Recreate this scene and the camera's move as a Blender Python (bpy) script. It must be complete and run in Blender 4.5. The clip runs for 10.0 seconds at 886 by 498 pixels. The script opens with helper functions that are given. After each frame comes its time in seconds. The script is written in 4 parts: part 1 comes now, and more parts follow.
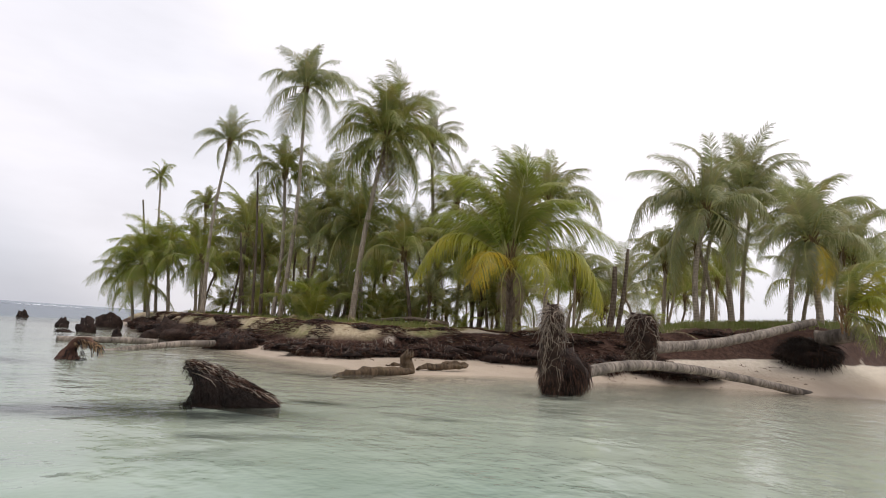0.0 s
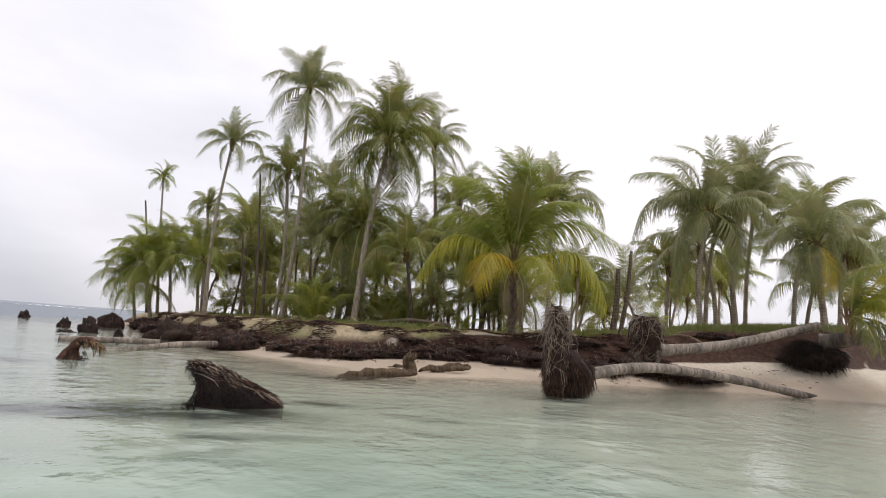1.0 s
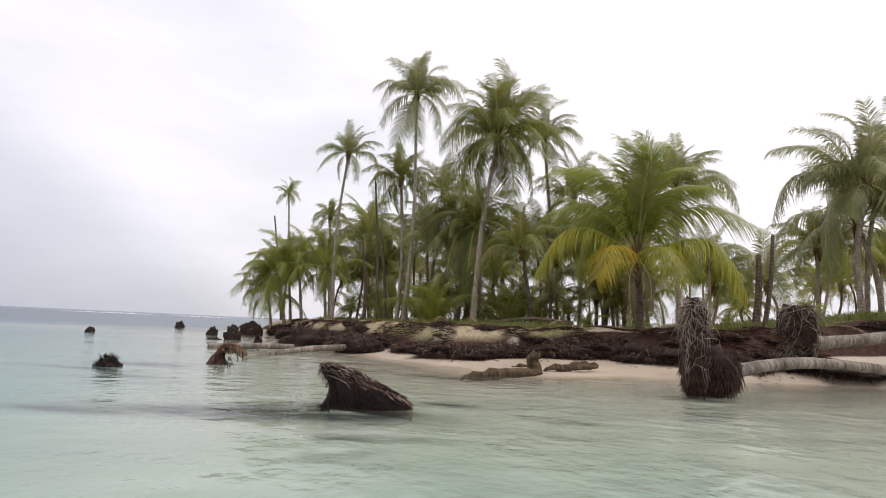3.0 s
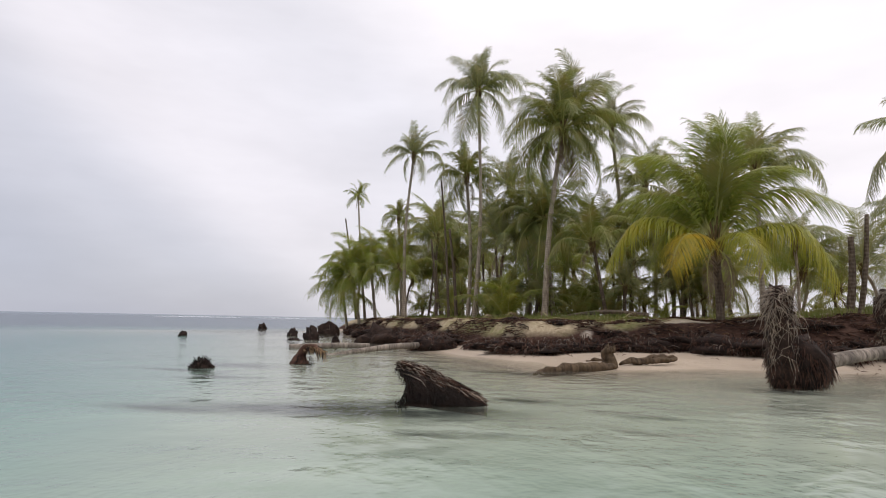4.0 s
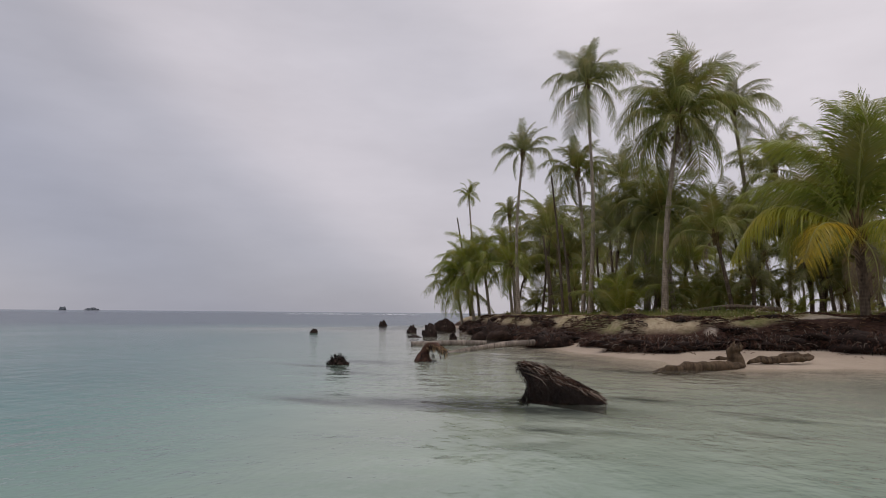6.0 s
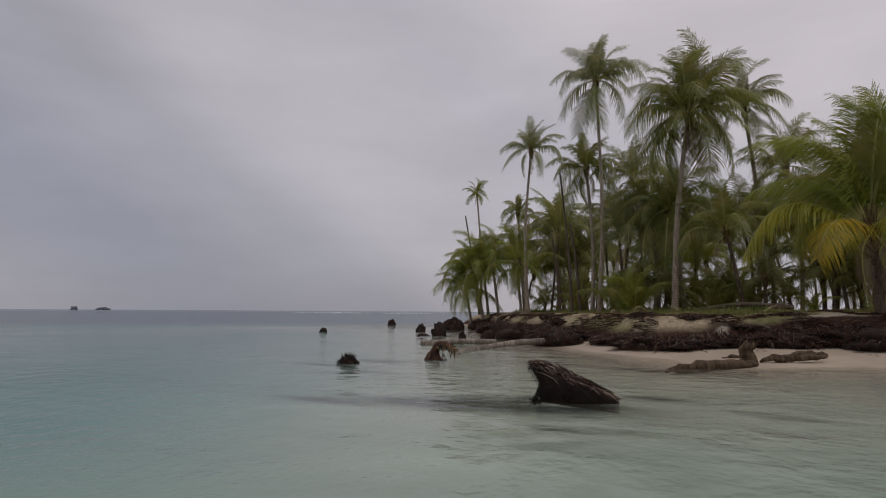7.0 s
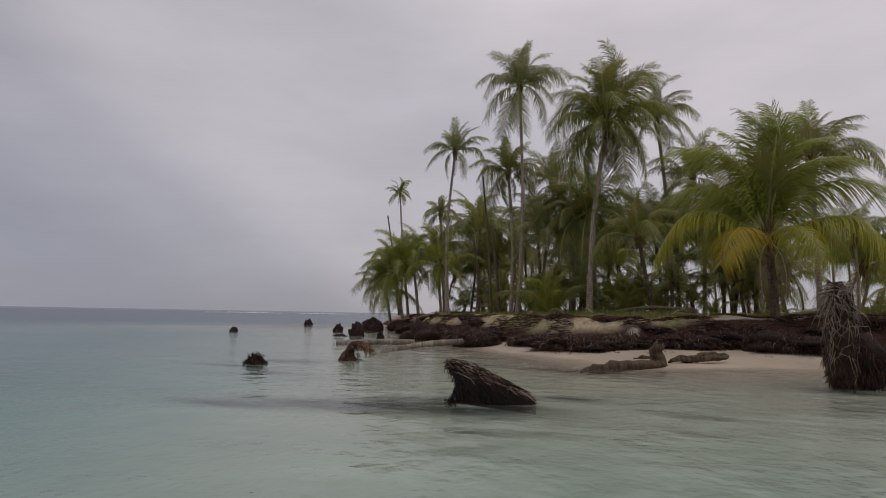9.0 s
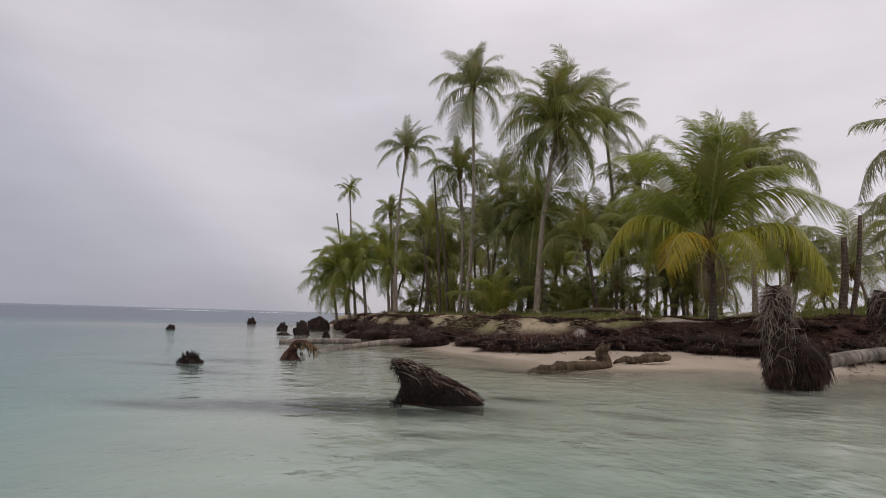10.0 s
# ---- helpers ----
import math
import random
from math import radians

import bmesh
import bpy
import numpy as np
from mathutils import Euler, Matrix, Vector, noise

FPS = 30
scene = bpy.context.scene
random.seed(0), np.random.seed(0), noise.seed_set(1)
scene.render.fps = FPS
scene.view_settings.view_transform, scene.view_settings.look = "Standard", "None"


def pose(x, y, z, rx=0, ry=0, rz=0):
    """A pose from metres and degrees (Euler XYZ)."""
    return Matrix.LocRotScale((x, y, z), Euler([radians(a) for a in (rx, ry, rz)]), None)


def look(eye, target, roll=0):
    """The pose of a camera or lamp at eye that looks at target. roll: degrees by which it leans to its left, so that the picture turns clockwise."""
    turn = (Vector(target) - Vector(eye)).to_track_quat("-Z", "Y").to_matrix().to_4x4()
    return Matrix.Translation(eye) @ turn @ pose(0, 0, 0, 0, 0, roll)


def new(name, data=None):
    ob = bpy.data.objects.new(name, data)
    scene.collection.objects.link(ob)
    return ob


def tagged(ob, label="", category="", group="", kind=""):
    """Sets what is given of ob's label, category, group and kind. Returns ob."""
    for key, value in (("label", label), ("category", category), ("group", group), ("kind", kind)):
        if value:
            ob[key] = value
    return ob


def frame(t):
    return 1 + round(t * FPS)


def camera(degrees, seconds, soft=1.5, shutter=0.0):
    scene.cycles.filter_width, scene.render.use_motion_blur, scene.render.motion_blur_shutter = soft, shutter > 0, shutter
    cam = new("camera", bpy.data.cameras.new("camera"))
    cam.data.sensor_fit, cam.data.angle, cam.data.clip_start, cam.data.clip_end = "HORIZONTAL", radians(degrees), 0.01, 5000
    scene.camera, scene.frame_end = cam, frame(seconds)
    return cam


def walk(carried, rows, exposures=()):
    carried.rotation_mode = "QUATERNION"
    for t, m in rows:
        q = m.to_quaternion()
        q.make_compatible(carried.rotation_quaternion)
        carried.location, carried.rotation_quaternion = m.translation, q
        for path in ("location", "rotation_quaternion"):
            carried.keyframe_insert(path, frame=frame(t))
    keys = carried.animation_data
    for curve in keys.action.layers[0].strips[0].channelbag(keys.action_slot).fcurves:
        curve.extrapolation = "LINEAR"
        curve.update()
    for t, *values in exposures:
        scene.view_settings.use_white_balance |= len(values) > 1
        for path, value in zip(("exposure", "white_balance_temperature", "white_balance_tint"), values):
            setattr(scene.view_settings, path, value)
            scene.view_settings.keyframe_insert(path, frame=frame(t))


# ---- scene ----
# ---- the camera's way: seconds, x, y, z, yaw, pitch, roll ----
PATH = [
    (0.0, 0.003, 0.157, 0.919, -0.42, 8.07, 4.06),
    (0.5, -0.010, 0.189, 0.917, -0.03, 8.21, 4.02),
    (1.0, -0.030, 0.203, 0.903, -0.25, 8.27, 4.31),
    (1.5, -0.049, 0.235, 0.910, 1.01, 8.19, 4.55),
    (2.0, -0.093, 0.333, 0.896, 3.67, 8.18, 4.08),
    (2.5, -0.129, 0.422, 0.879, 7.33, 7.89, 3.44),
    (4.0, -0.092, 0.304, 0.906, 17.86, 6.95, 1.10),
    (4.5, -0.058, 0.193, 0.923, 21.03, 6.67, 0.86),
    (5.0, -0.001, 0.039, 0.945, 24.15, 6.76, 1.28),
    (5.5, 0.044, -0.113, 0.972, 26.91, 6.55, 0.48),
    (6.0, 0.009, -0.145, 0.992, 28.86, 6.32, 0.51),
    (6.2, 0.028, -0.171, 0.987, 29.70, 6.38, 0.51),
    (7.3, -0.074, -0.115, 1.004, 29.51, 6.12, 0.21),
    (7.5, -0.095, -0.084, 1.006, 28.57, 6.18, 0.42),
    (8.0, -0.052, -0.073, 0.990, 26.68, 6.06, 0.43),
    (8.5, -0.096, 0.060, 0.972, 24.38, 6.42, 0.58),
    (9.0, -0.141, 0.206, 0.944, 21.91, 6.41, 1.04),
    (9.5, -0.180, 0.331, 0.935, 19.39, 6.22, 0.96),
    (10.0, -0.211, 0.423, 0.916, 16.90, 6.58, 1.70),
]


def camera_pose(x, y, z, yaw, pitch, roll):
    yaw, pitch = radians(yaw), radians(pitch)
    ahead = Vector((-math.sin(yaw) * math.cos(pitch), math.cos(yaw) * math.cos(pitch), math.sin(pitch)))
    eye = Vector((x, y, z))
    return look(eye, eye + ahead, roll)


cam = camera(75.0, 10.0, soft=1.0)
walk(cam, [(row[0], camera_pose(*row[1:])) for row in PATH],
     exposures=[(0.0, 0.08, 6500, 11), (2.5, 0.16, 6500, 11), (4.0, -0.04, 6500, 12), (4.5, -0.14, 6500, 13), (6.0, -0.62, 6500, 15), (7.5, -1.02, 6500, 15),
                (8.5, -0.95, 6500, 15), (9.0, -0.88, 6500, 15), (10.0, -0.54, 6500, 15)])

# ---- sky and sun ----
SUN_AZ, SUN_EL = radians(80), radians(62)   # behind the cloud, high to the right
world = bpy.data.worlds.new("overcast_sky")
scene.world = world
world.use_nodes = True
wn, wl = world.node_tree.nodes, world.node_tree.links
wn.clear()


def wnode(kind, **values):
    node = wn.new(kind)
    for key, value in values.items():
        node.inputs[key].default_value = value
    return node


w_out, w_bg = wn.new("ShaderNodeOutputWorld"), wn.new("ShaderNodeBackground")
w_sky = wn.new("ShaderNodeTexSky")
w_sky.sky_type, w_sky.sun_disc = "NISHITA", False
w_sky.sun_elevation, w_sky.sun_rotation = SUN_EL, SUN_AZ
w_co = wn.new("ShaderNodeTexCoord")
w_dot = wn.new("ShaderNodeVectorMath")
w_dot.operation = "DOT_PRODUCT"
w_dot.inputs[1].default_value = Vector((0.32, 0.50, 0.80)).normalized()
w_ramp = wn.new("ShaderNodeValToRGB")
w_ramp.color_ramp.interpolation = "EASE"
e = w_ramp.color_ramp.elements
e[0].position, e[0].color = 0.10, (0.76, 0.75, 0.77, 1)
e[1].position, e[1].color = 0.985, (1.08, 1.04, 1.06, 1)
for at, col in ((0.40, (0.70, 0.69, 0.73, 1)), (0.53, (0.58, 0.605, 0.695, 1)), (0.61, (0.70, 0.71, 0.78, 1)), (0.68, (0.93, 0.905, 0.95, 1)), (0.79, (0.84, 0.83, 0.88, 1)), (0.88, (1.04, 1.00, 1.025, 1))):
    e.new(at).color = col
w_half = wn.new("ShaderNodeMapRange")
w_half.inputs["From Min"].default_value = -1.0
w_map = wn.new("ShaderNodeMapping")
w_map.inputs["Scale"].default_value = (1.0, 1.0, 3.2)
w_noise = wnode("ShaderNodeTexNoise", Scale=1.7, Detail=5.0, Roughness=0.55)
w_cl = wn.new("ShaderNodeMapRange")
for key, value in (("From Min", 0.3), ("From Max", 0.70), ("To Min", 0.86), ("To Max", 1.10)):
    w_cl.inputs[key].default_value = value
w_mul = wn.new("ShaderNodeVectorMath")
w_mul.operation = "SCALE"
w_dim = wn.new("ShaderNodeVectorMath")
w_dim.operation = "SCALE"
w_dim.inputs["Scale"].default_value = 0.10
w_mix = wn.new("ShaderNodeMix")
w_mix.data_type = "RGBA"
w_mix.inputs["Factor"].default_value = 0.92
wl.new(w_co.outputs["Generated"], w_dot.inputs[0])
wl.new(w_dot.outputs["Value"], w_half.inputs["Value"])
wl.new(w_half.outputs["Result"], w_ramp.inputs["Fac"])
wl.new(w_co.outputs["Generated"], w_map.inputs["Vector"])
wl.new(w_map.outputs["Vector"], w_noise.inputs["Vector"])
wl.new(w_noise.outputs["Fac"], w_cl.inputs["Value"])
wl.new(w_ramp.outputs["Color"], w_mul.inputs[0])
w_sep = wn.new("ShaderNodeSeparateXYZ")
w_high = wn.new("ShaderNodeMapRange")
for key, value in (("From Min", 0.0), ("From Max", 0.5), ("To Min", 0.92), ("To Max", 1.14)):
    w_high.inputs[key].default_value = value
w_both = wn.new("ShaderNodeMath")
w_both.operation = "MULTIPLY"
wl.new(w_co.outputs["Generated"], w_sep.inputs["Vector"])
wl.new(w_sep.outputs["Z"], w_high.inputs["Value"])
wl.new(w_high.outputs["Result"], w_both.inputs[0])
wl.new(w_cl.outputs["Result"], w_both.inputs[1])
wl.new(w_both.outputs["Value"], w_mul.inputs["Scale"])
wl.new(w_sky.outputs["Color"], w_dim.inputs[0])
wl.new(w_dim.outputs["Vector"], w_mix.inputs["A"])
wl.new(w_mul.outputs["Vector"], w_mix.inputs["B"])
wl.new(w_mix.outputs["Result"], w_bg.inputs["Color"])
wl.new(w_bg.outputs["Background"], w_out.inputs["Surface"])
w_bg.inputs["Strength"].default_value = 1.0

sun = new("sun", bpy.data.lights.new("sun", "SUN"))
sun.data.energy, sun.data.angle, sun.data.color = 1.5, radians(40), (1.0, 0.98, 0.95)
sun.matrix_world = look((0, 0, 0), (-math.sin(SUN_AZ) * math.cos(SUN_EL), -math.cos(SUN_AZ) * math.cos(SUN_EL), -math.sin(SUN_EL)))
sun.location = (20, 30, 40)


# ---- materials ----
class Mat:
    """A node material with a Principled surface and short ways to add to it."""

    def __init__(self, name, rough=0.8, spec=0.3):
        self.m = bpy.data.materials.new(name)
        self.m.use_nodes = True
        self.n, self.l = self.m.node_tree.nodes, self.m.node_tree.links
        self.b = self.n["Principled BSDF"]
        self.out = self.n["Material Output"]
        self.b.inputs["Roughness"].default_value = rough
        self.b.inputs["Specular IOR Level"].default_value = spec
        self.co = self.n.new("ShaderNodeTexCoord")

    def noise(self, scale, detail=4.0, stretch=None, space="Object", rough=0.6):
        t = self.n.new("ShaderNodeTexNoise")
        t.inputs["Scale"].default_value, t.inputs["Detail"].default_value = scale, detail
        t.inputs["Roughness"].default_value = rough
        source = self.co.outputs[space] if space != "World" else self.world()
        if stretch:
            mp = self.n.new("ShaderNodeMapping")
            mp.inputs["Scale"].default_value = stretch
            self.l.new(source, mp.inputs["Vector"])
            source = mp.outputs["Vector"]
        self.l.new(source, t.inputs["Vector"])
        return t.outputs["Fac"]

    def world(self):
        return self.n.new("ShaderNodeNewGeometry").outputs["Position"]

    def ramp(self, fac, *stops):
        r = self.n.new("ShaderNodeValToRGB")
        el = r.color_ramp.elements
        while len(el) < len(stops):
            el.new(0.5)
        for k, (at, col) in zip(el, stops):
            k.position, k.color = at, (*col, 1)
        self.l.new(fac, r.inputs["Fac"])
        return r.outputs["Color"]

    def mix(self, fac, a, b, blend="MIX"):
        x = self.n.new("ShaderNodeMix")
        x.data_type, x.blend_type = "RGBA", blend
        for key, value in (("Factor", fac), ("A", a), ("B", b)):
            if isinstance(value, tuple):
                x.inputs[key].default_value = (*value, 1)
            elif isinstance(value, (int, float)):
                x.inputs[key].default_value = value
            else:
                self.l.new(value, x.inputs[key])
        return x.outputs["Result"]

    def math(self, op, a, b=0.5, clamp=False):
        x = self.n.new("ShaderNodeMath")
        x.operation, x.use_clamp = op, clamp
        for socket, value in zip(x.inputs, (a, b)):
            if isinstance(value, (int, float)):
                socket.default_value = value
            else:
                self.l.new(value, socket)
        return x.outputs["Value"]

    def span(self, value, a, b, c=0.0, d=1.0):
        x = self.n.new("ShaderNodeMapRange")
        for key, v in (("From Min", a), ("From Max", b), ("To Min", c), ("To Max", d)):
            x.inputs[key].default_value = v
        self.l.new(value, x.inputs["Value"])
        return x.outputs["Result"]

    def chance(self):
        return self.n.new("ShaderNodeObjectInfo").outputs["Random"]

    def color(self, socket):
        self.l.new(socket, self.b.inputs["Base Color"])
        return self

    def bump(self, height, strength=0.5, distance=0.02):
        x = self.n.new("ShaderNodeBump")
        x.inputs["Strength"].default_value, x.inputs["Distance"].default_value = strength, distance
        self.l.new(height, x.inputs["Height"])
        self.l.new(x.outputs["Normal"], self.b.inputs["Normal"])
        return x.outputs["Normal"]


def leaf_material(name, young, old, tip, glow=0.42):
    k = Mat(name, 0.36, 0.5)
    base = k.mix(k.chance(), young, old)
    grain = k.noise(3.0, 3.0)
    col = k.mix(k.span(grain, 0.45, 0.75), base, tip)
    k.color(col)
    tr = k.n.new("ShaderNodeBsdfTranslucent")
    k.l.new(col, tr.inputs["Color"])
    mx = k.n.new("ShaderNodeMixShader")
    mx.inputs["Fac"].default_value = glow
    k.l.new(k.b.outputs["BSDF"], mx.inputs[1])
    k.l.new(tr.outputs["BSDF"], mx.inputs[2])
    k.l.new(mx.outputs["Shader"], k.out.inputs["Surface"])
    return k.m


LEAF = leaf_material("palm_leaf", (0.265, 0.305, 0.068), (0.155, 0.182, 0.046), (0.34, 0.28, 0.085))
LEAF_GREY = leaf_material("palm_leaf_weathered", (0.300, 0.332, 0.135), (0.185, 0.205, 0.085), (0.40, 0.35, 0.17))
LEAF_FRESH = leaf_material("palm_leaf_fresh", (0.285, 0.340, 0.048), (0.190, 0.232, 0.036), (0.36, 0.32, 0.070))
LEAF_YELLOW = leaf_material("palm_leaf_yellow", (0.66, 0.47, 0.03), (0.60, 0.43, 0.03), (0.46, 0.40, 0.05))
LEAF_TURN = leaf_material("palm_leaf_turning", (0.36, 0.365, 0.040), (0.30, 0.32, 0.038), (0.52, 0.43, 0.045))
LEAF_DEAD = leaf_material("palm_leaf_dead", (0.20, 0.135, 0.075), (0.14, 0.095, 0.055), (0.27, 0.20, 0.13), 0.2)
RIB = Mat("palm_rib", 0.5).m
RIB.node_tree.nodes["Principled BSDF"].inputs["Base Color"].default_value = (0.36, 0.35, 0.12, 1)
STALK = Mat("palm_stalk", 0.6)
STALK.color(STALK.ramp(STALK.noise(9, 4), (0.3, (0.10, 0.065, 0.03)), (0.7, (0.21, 0.145, 0.055))))
STALK = STALK.m


def bark_material(name, dark, light, moss=(0.10, 0.11, 0.06), ringed=True, cover=0.52):
    k = Mat(name, 0.9, 0.2)
    big = k.noise(1.3, 3, (1, 1, 0.5))
    fine = k.noise(14, 6, (1, 1, 0.25))
    col = k.ramp(fine, (0.30, dark), (0.62, light))
    col = k.mix(k.span(big, cover, cover + 0.23, 0, 0.55 if ringed else 0.8), col, moss)
    k.color(col)
    if not ringed:
        k.bump(k.math("ADD", big, fine), 0.8, 0.03)
        return k.m
    rings = k.n.new("ShaderNodeTexWave")
    rings.bands_direction = "Z"
    rings.inputs["Scale"].default_value, rings.inputs["Distortion"].default_value = 3.2, 2.0
    rings.inputs["Detail Scale"].default_value = 2.0
    k.l.new(k.co.outputs["Object"], rings.inputs["Vector"])
    k.bump(k.math("ADD", rings.outputs["Fac"], k.math("MULTIPLY", fine, 0.8)), 0.4, 0.03)
    return k.m


BARK = bark_material("palm_bark", (0.19, 0.15, 0.11), (0.41, 0.345, 0.27))
BARK_DARK = bark_material("palm_bark_dark", (0.060, 0.044, 0.032), (0.17, 0.13, 0.095))
LOG_BARK = bark_material("fallen_trunk_bark", (0.085, 0.068, 0.054), (0.34, 0.285, 0.235), (0.035, 0.029, 0.025), False, 0.42)
WOOD = bark_material("weathered_wood", (0.030, 0.020, 0.013), (0.13, 0.090, 0.055), (0.09, 0.07, 0.035), False)


def root_material(name, dark, light, rough=0.85):
    k = Mat(name, rough, 0.25)
    k.color(k.ramp(k.noise(7, 5), (0.32, dark), (0.70, light)))
    k.bump(k.noise(28, 5), 0.8, 0.04)
    return k.m


ROOT_CORE = root_material("root_core_peat", (0.012, 0.008, 0.006), (0.048, 0.027, 0.020))
ROOT_DARK = root_material("root_strand_wet", (0.009, 0.006, 0.005), (0.038, 0.024, 0.018), 0.7)
ROOT_RED = root_material("root_strand_red", (0.046, 0.021, 0.014), (0.150, 0.078, 0.052))
ROOT_BROWN = root_material("root_core_fibrous", (0.018, 0.010, 0.007), (0.062, 0.036, 0.025))
ROOT_GREY = root_material("root_strand_dry", (0.14, 0.11, 0.085), (0.40, 0.33, 0.265))
ROOT_STRAW = root_material("root_straw_bleached", (0.24, 0.18, 0.13), (0.54, 0.44, 0.34))
ROOT_TAN = root_material("root_strand_tan", (0.14, 0.080, 0.040), (0.36, 0.23, 0.12))
GRASS = leaf_material("grass_blade", (0.17, 0.20, 0.045), (0.17, 0.20, 0.045), (0.32, 0.27, 0.12), 0.4)
SHRUB = leaf_material("shrub_leaf", (0.12, 0.16, 0.035), (0.10, 0.13, 0.03), (0.20, 0.18, 0.06), 0.4)


def sand_material():
    k = Mat("beach_sand", 0.9, 0.25)
    pos = k.world()
    sep = k.n.new("ShaderNodeSeparateXYZ")
    k.l.new(pos, sep.inputs["Vector"])
    z = sep.outputs["Z"]
    large, fine = k.noise(0.6, 4, space="World"), k.noise(9, 6, space="World")
    dry = k.ramp(fine, (0.3, (0.50, 0.425, 0.335)), (0.7, (0.64, 0.56, 0.455)))
    wet = k.ramp(large, (0.3, (0.36, 0.285, 0.215)), (0.7, (0.48, 0.39, 0.30)))
    edge = k.math("ADD", z, k.math("MULTIPLY", k.math("SUBTRACT", large, 0.5), 0.25))
    col = k.mix(k.span(edge, 0.26, 0.62), wet, dry)
    soil = k.ramp(fine, (0.3, (0.30, 0.225, 0.135)), (0.7, (0.52, 0.43, 0.29)))
    turf = k.ramp(fine, (0.3, (0.15, 0.16, 0.05)), (0.7, (0.32, 0.28, 0.13)))
    patch = k.noise(0.35, 5, space="World")
    upper = k.mix(k.span(patch, 0.50, 0.62), soil, turf)
    steep = k.n.new("ShaderNodeAttribute")
    steep.attribute_name = "cover"
    cov = k.math("ADD", steep.outputs["Fac"], k.math("MULTIPLY", k.math("SUBTRACT", patch, 0.5), 0.6))
    peat = k.ramp(fine, (0.3, (0.030, 0.015, 0.010)), (0.7, (0.095, 0.050, 0.034)))
    bank = k.n.new("ShaderNodeAttribute")
    bank.attribute_name = "bank"
    amount = k.span(k.math("ADD", bank.outputs["Fac"], k.math("MULTIPLY", k.math("SUBTRACT", patch, 0.5), 0.8)), 0.35, 0.6)
    sep2 = k.math("MULTIPLY", k.span(sep.outputs["X"], -1.0, 2.0), k.span(sep.outputs["X"], 14.0, 12.0))
    gaps = k.math("MAXIMUM", k.span(k.noise(0.8, 4, (1.0, 0.6, 1.0), "World"), 0.34, 0.44), sep2)
    col = k.mix(k.math("MULTIPLY", amount, gaps), col, peat)
    col = k.mix(k.span(cov, 0.38, 0.55), col, upper)
    col = k.mix(k.span(z, -0.02, -0.35), col, k.ramp(fine, (0.3, (0.55, 0.52, 0.44)), (0.7, (0.67, 0.635, 0.55))))
    # dark seagrass, plus shade and reflections below stumps painted into the sand colour
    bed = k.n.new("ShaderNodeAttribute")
    bed.attribute_name = "weed_and_shade"
    mottle = k.noise(1.6, 5, (1.0, 2.4, 1.0), "World")
    below = k.math("MULTIPLY", bed.outputs["Fac"], k.span(mottle, 0.22, 0.46), True)
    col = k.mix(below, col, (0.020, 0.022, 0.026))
    k.color(col)
    k.bump(k.math("ADD", fine, k.math("MULTIPLY", large, 2.0)), 0.6, 0.05)
    k.l.new(k.span(edge, 0.02, 0.2, 0.45, 0.95), k.b.inputs["Roughness"])
    return k.m


SAND = sand_material()


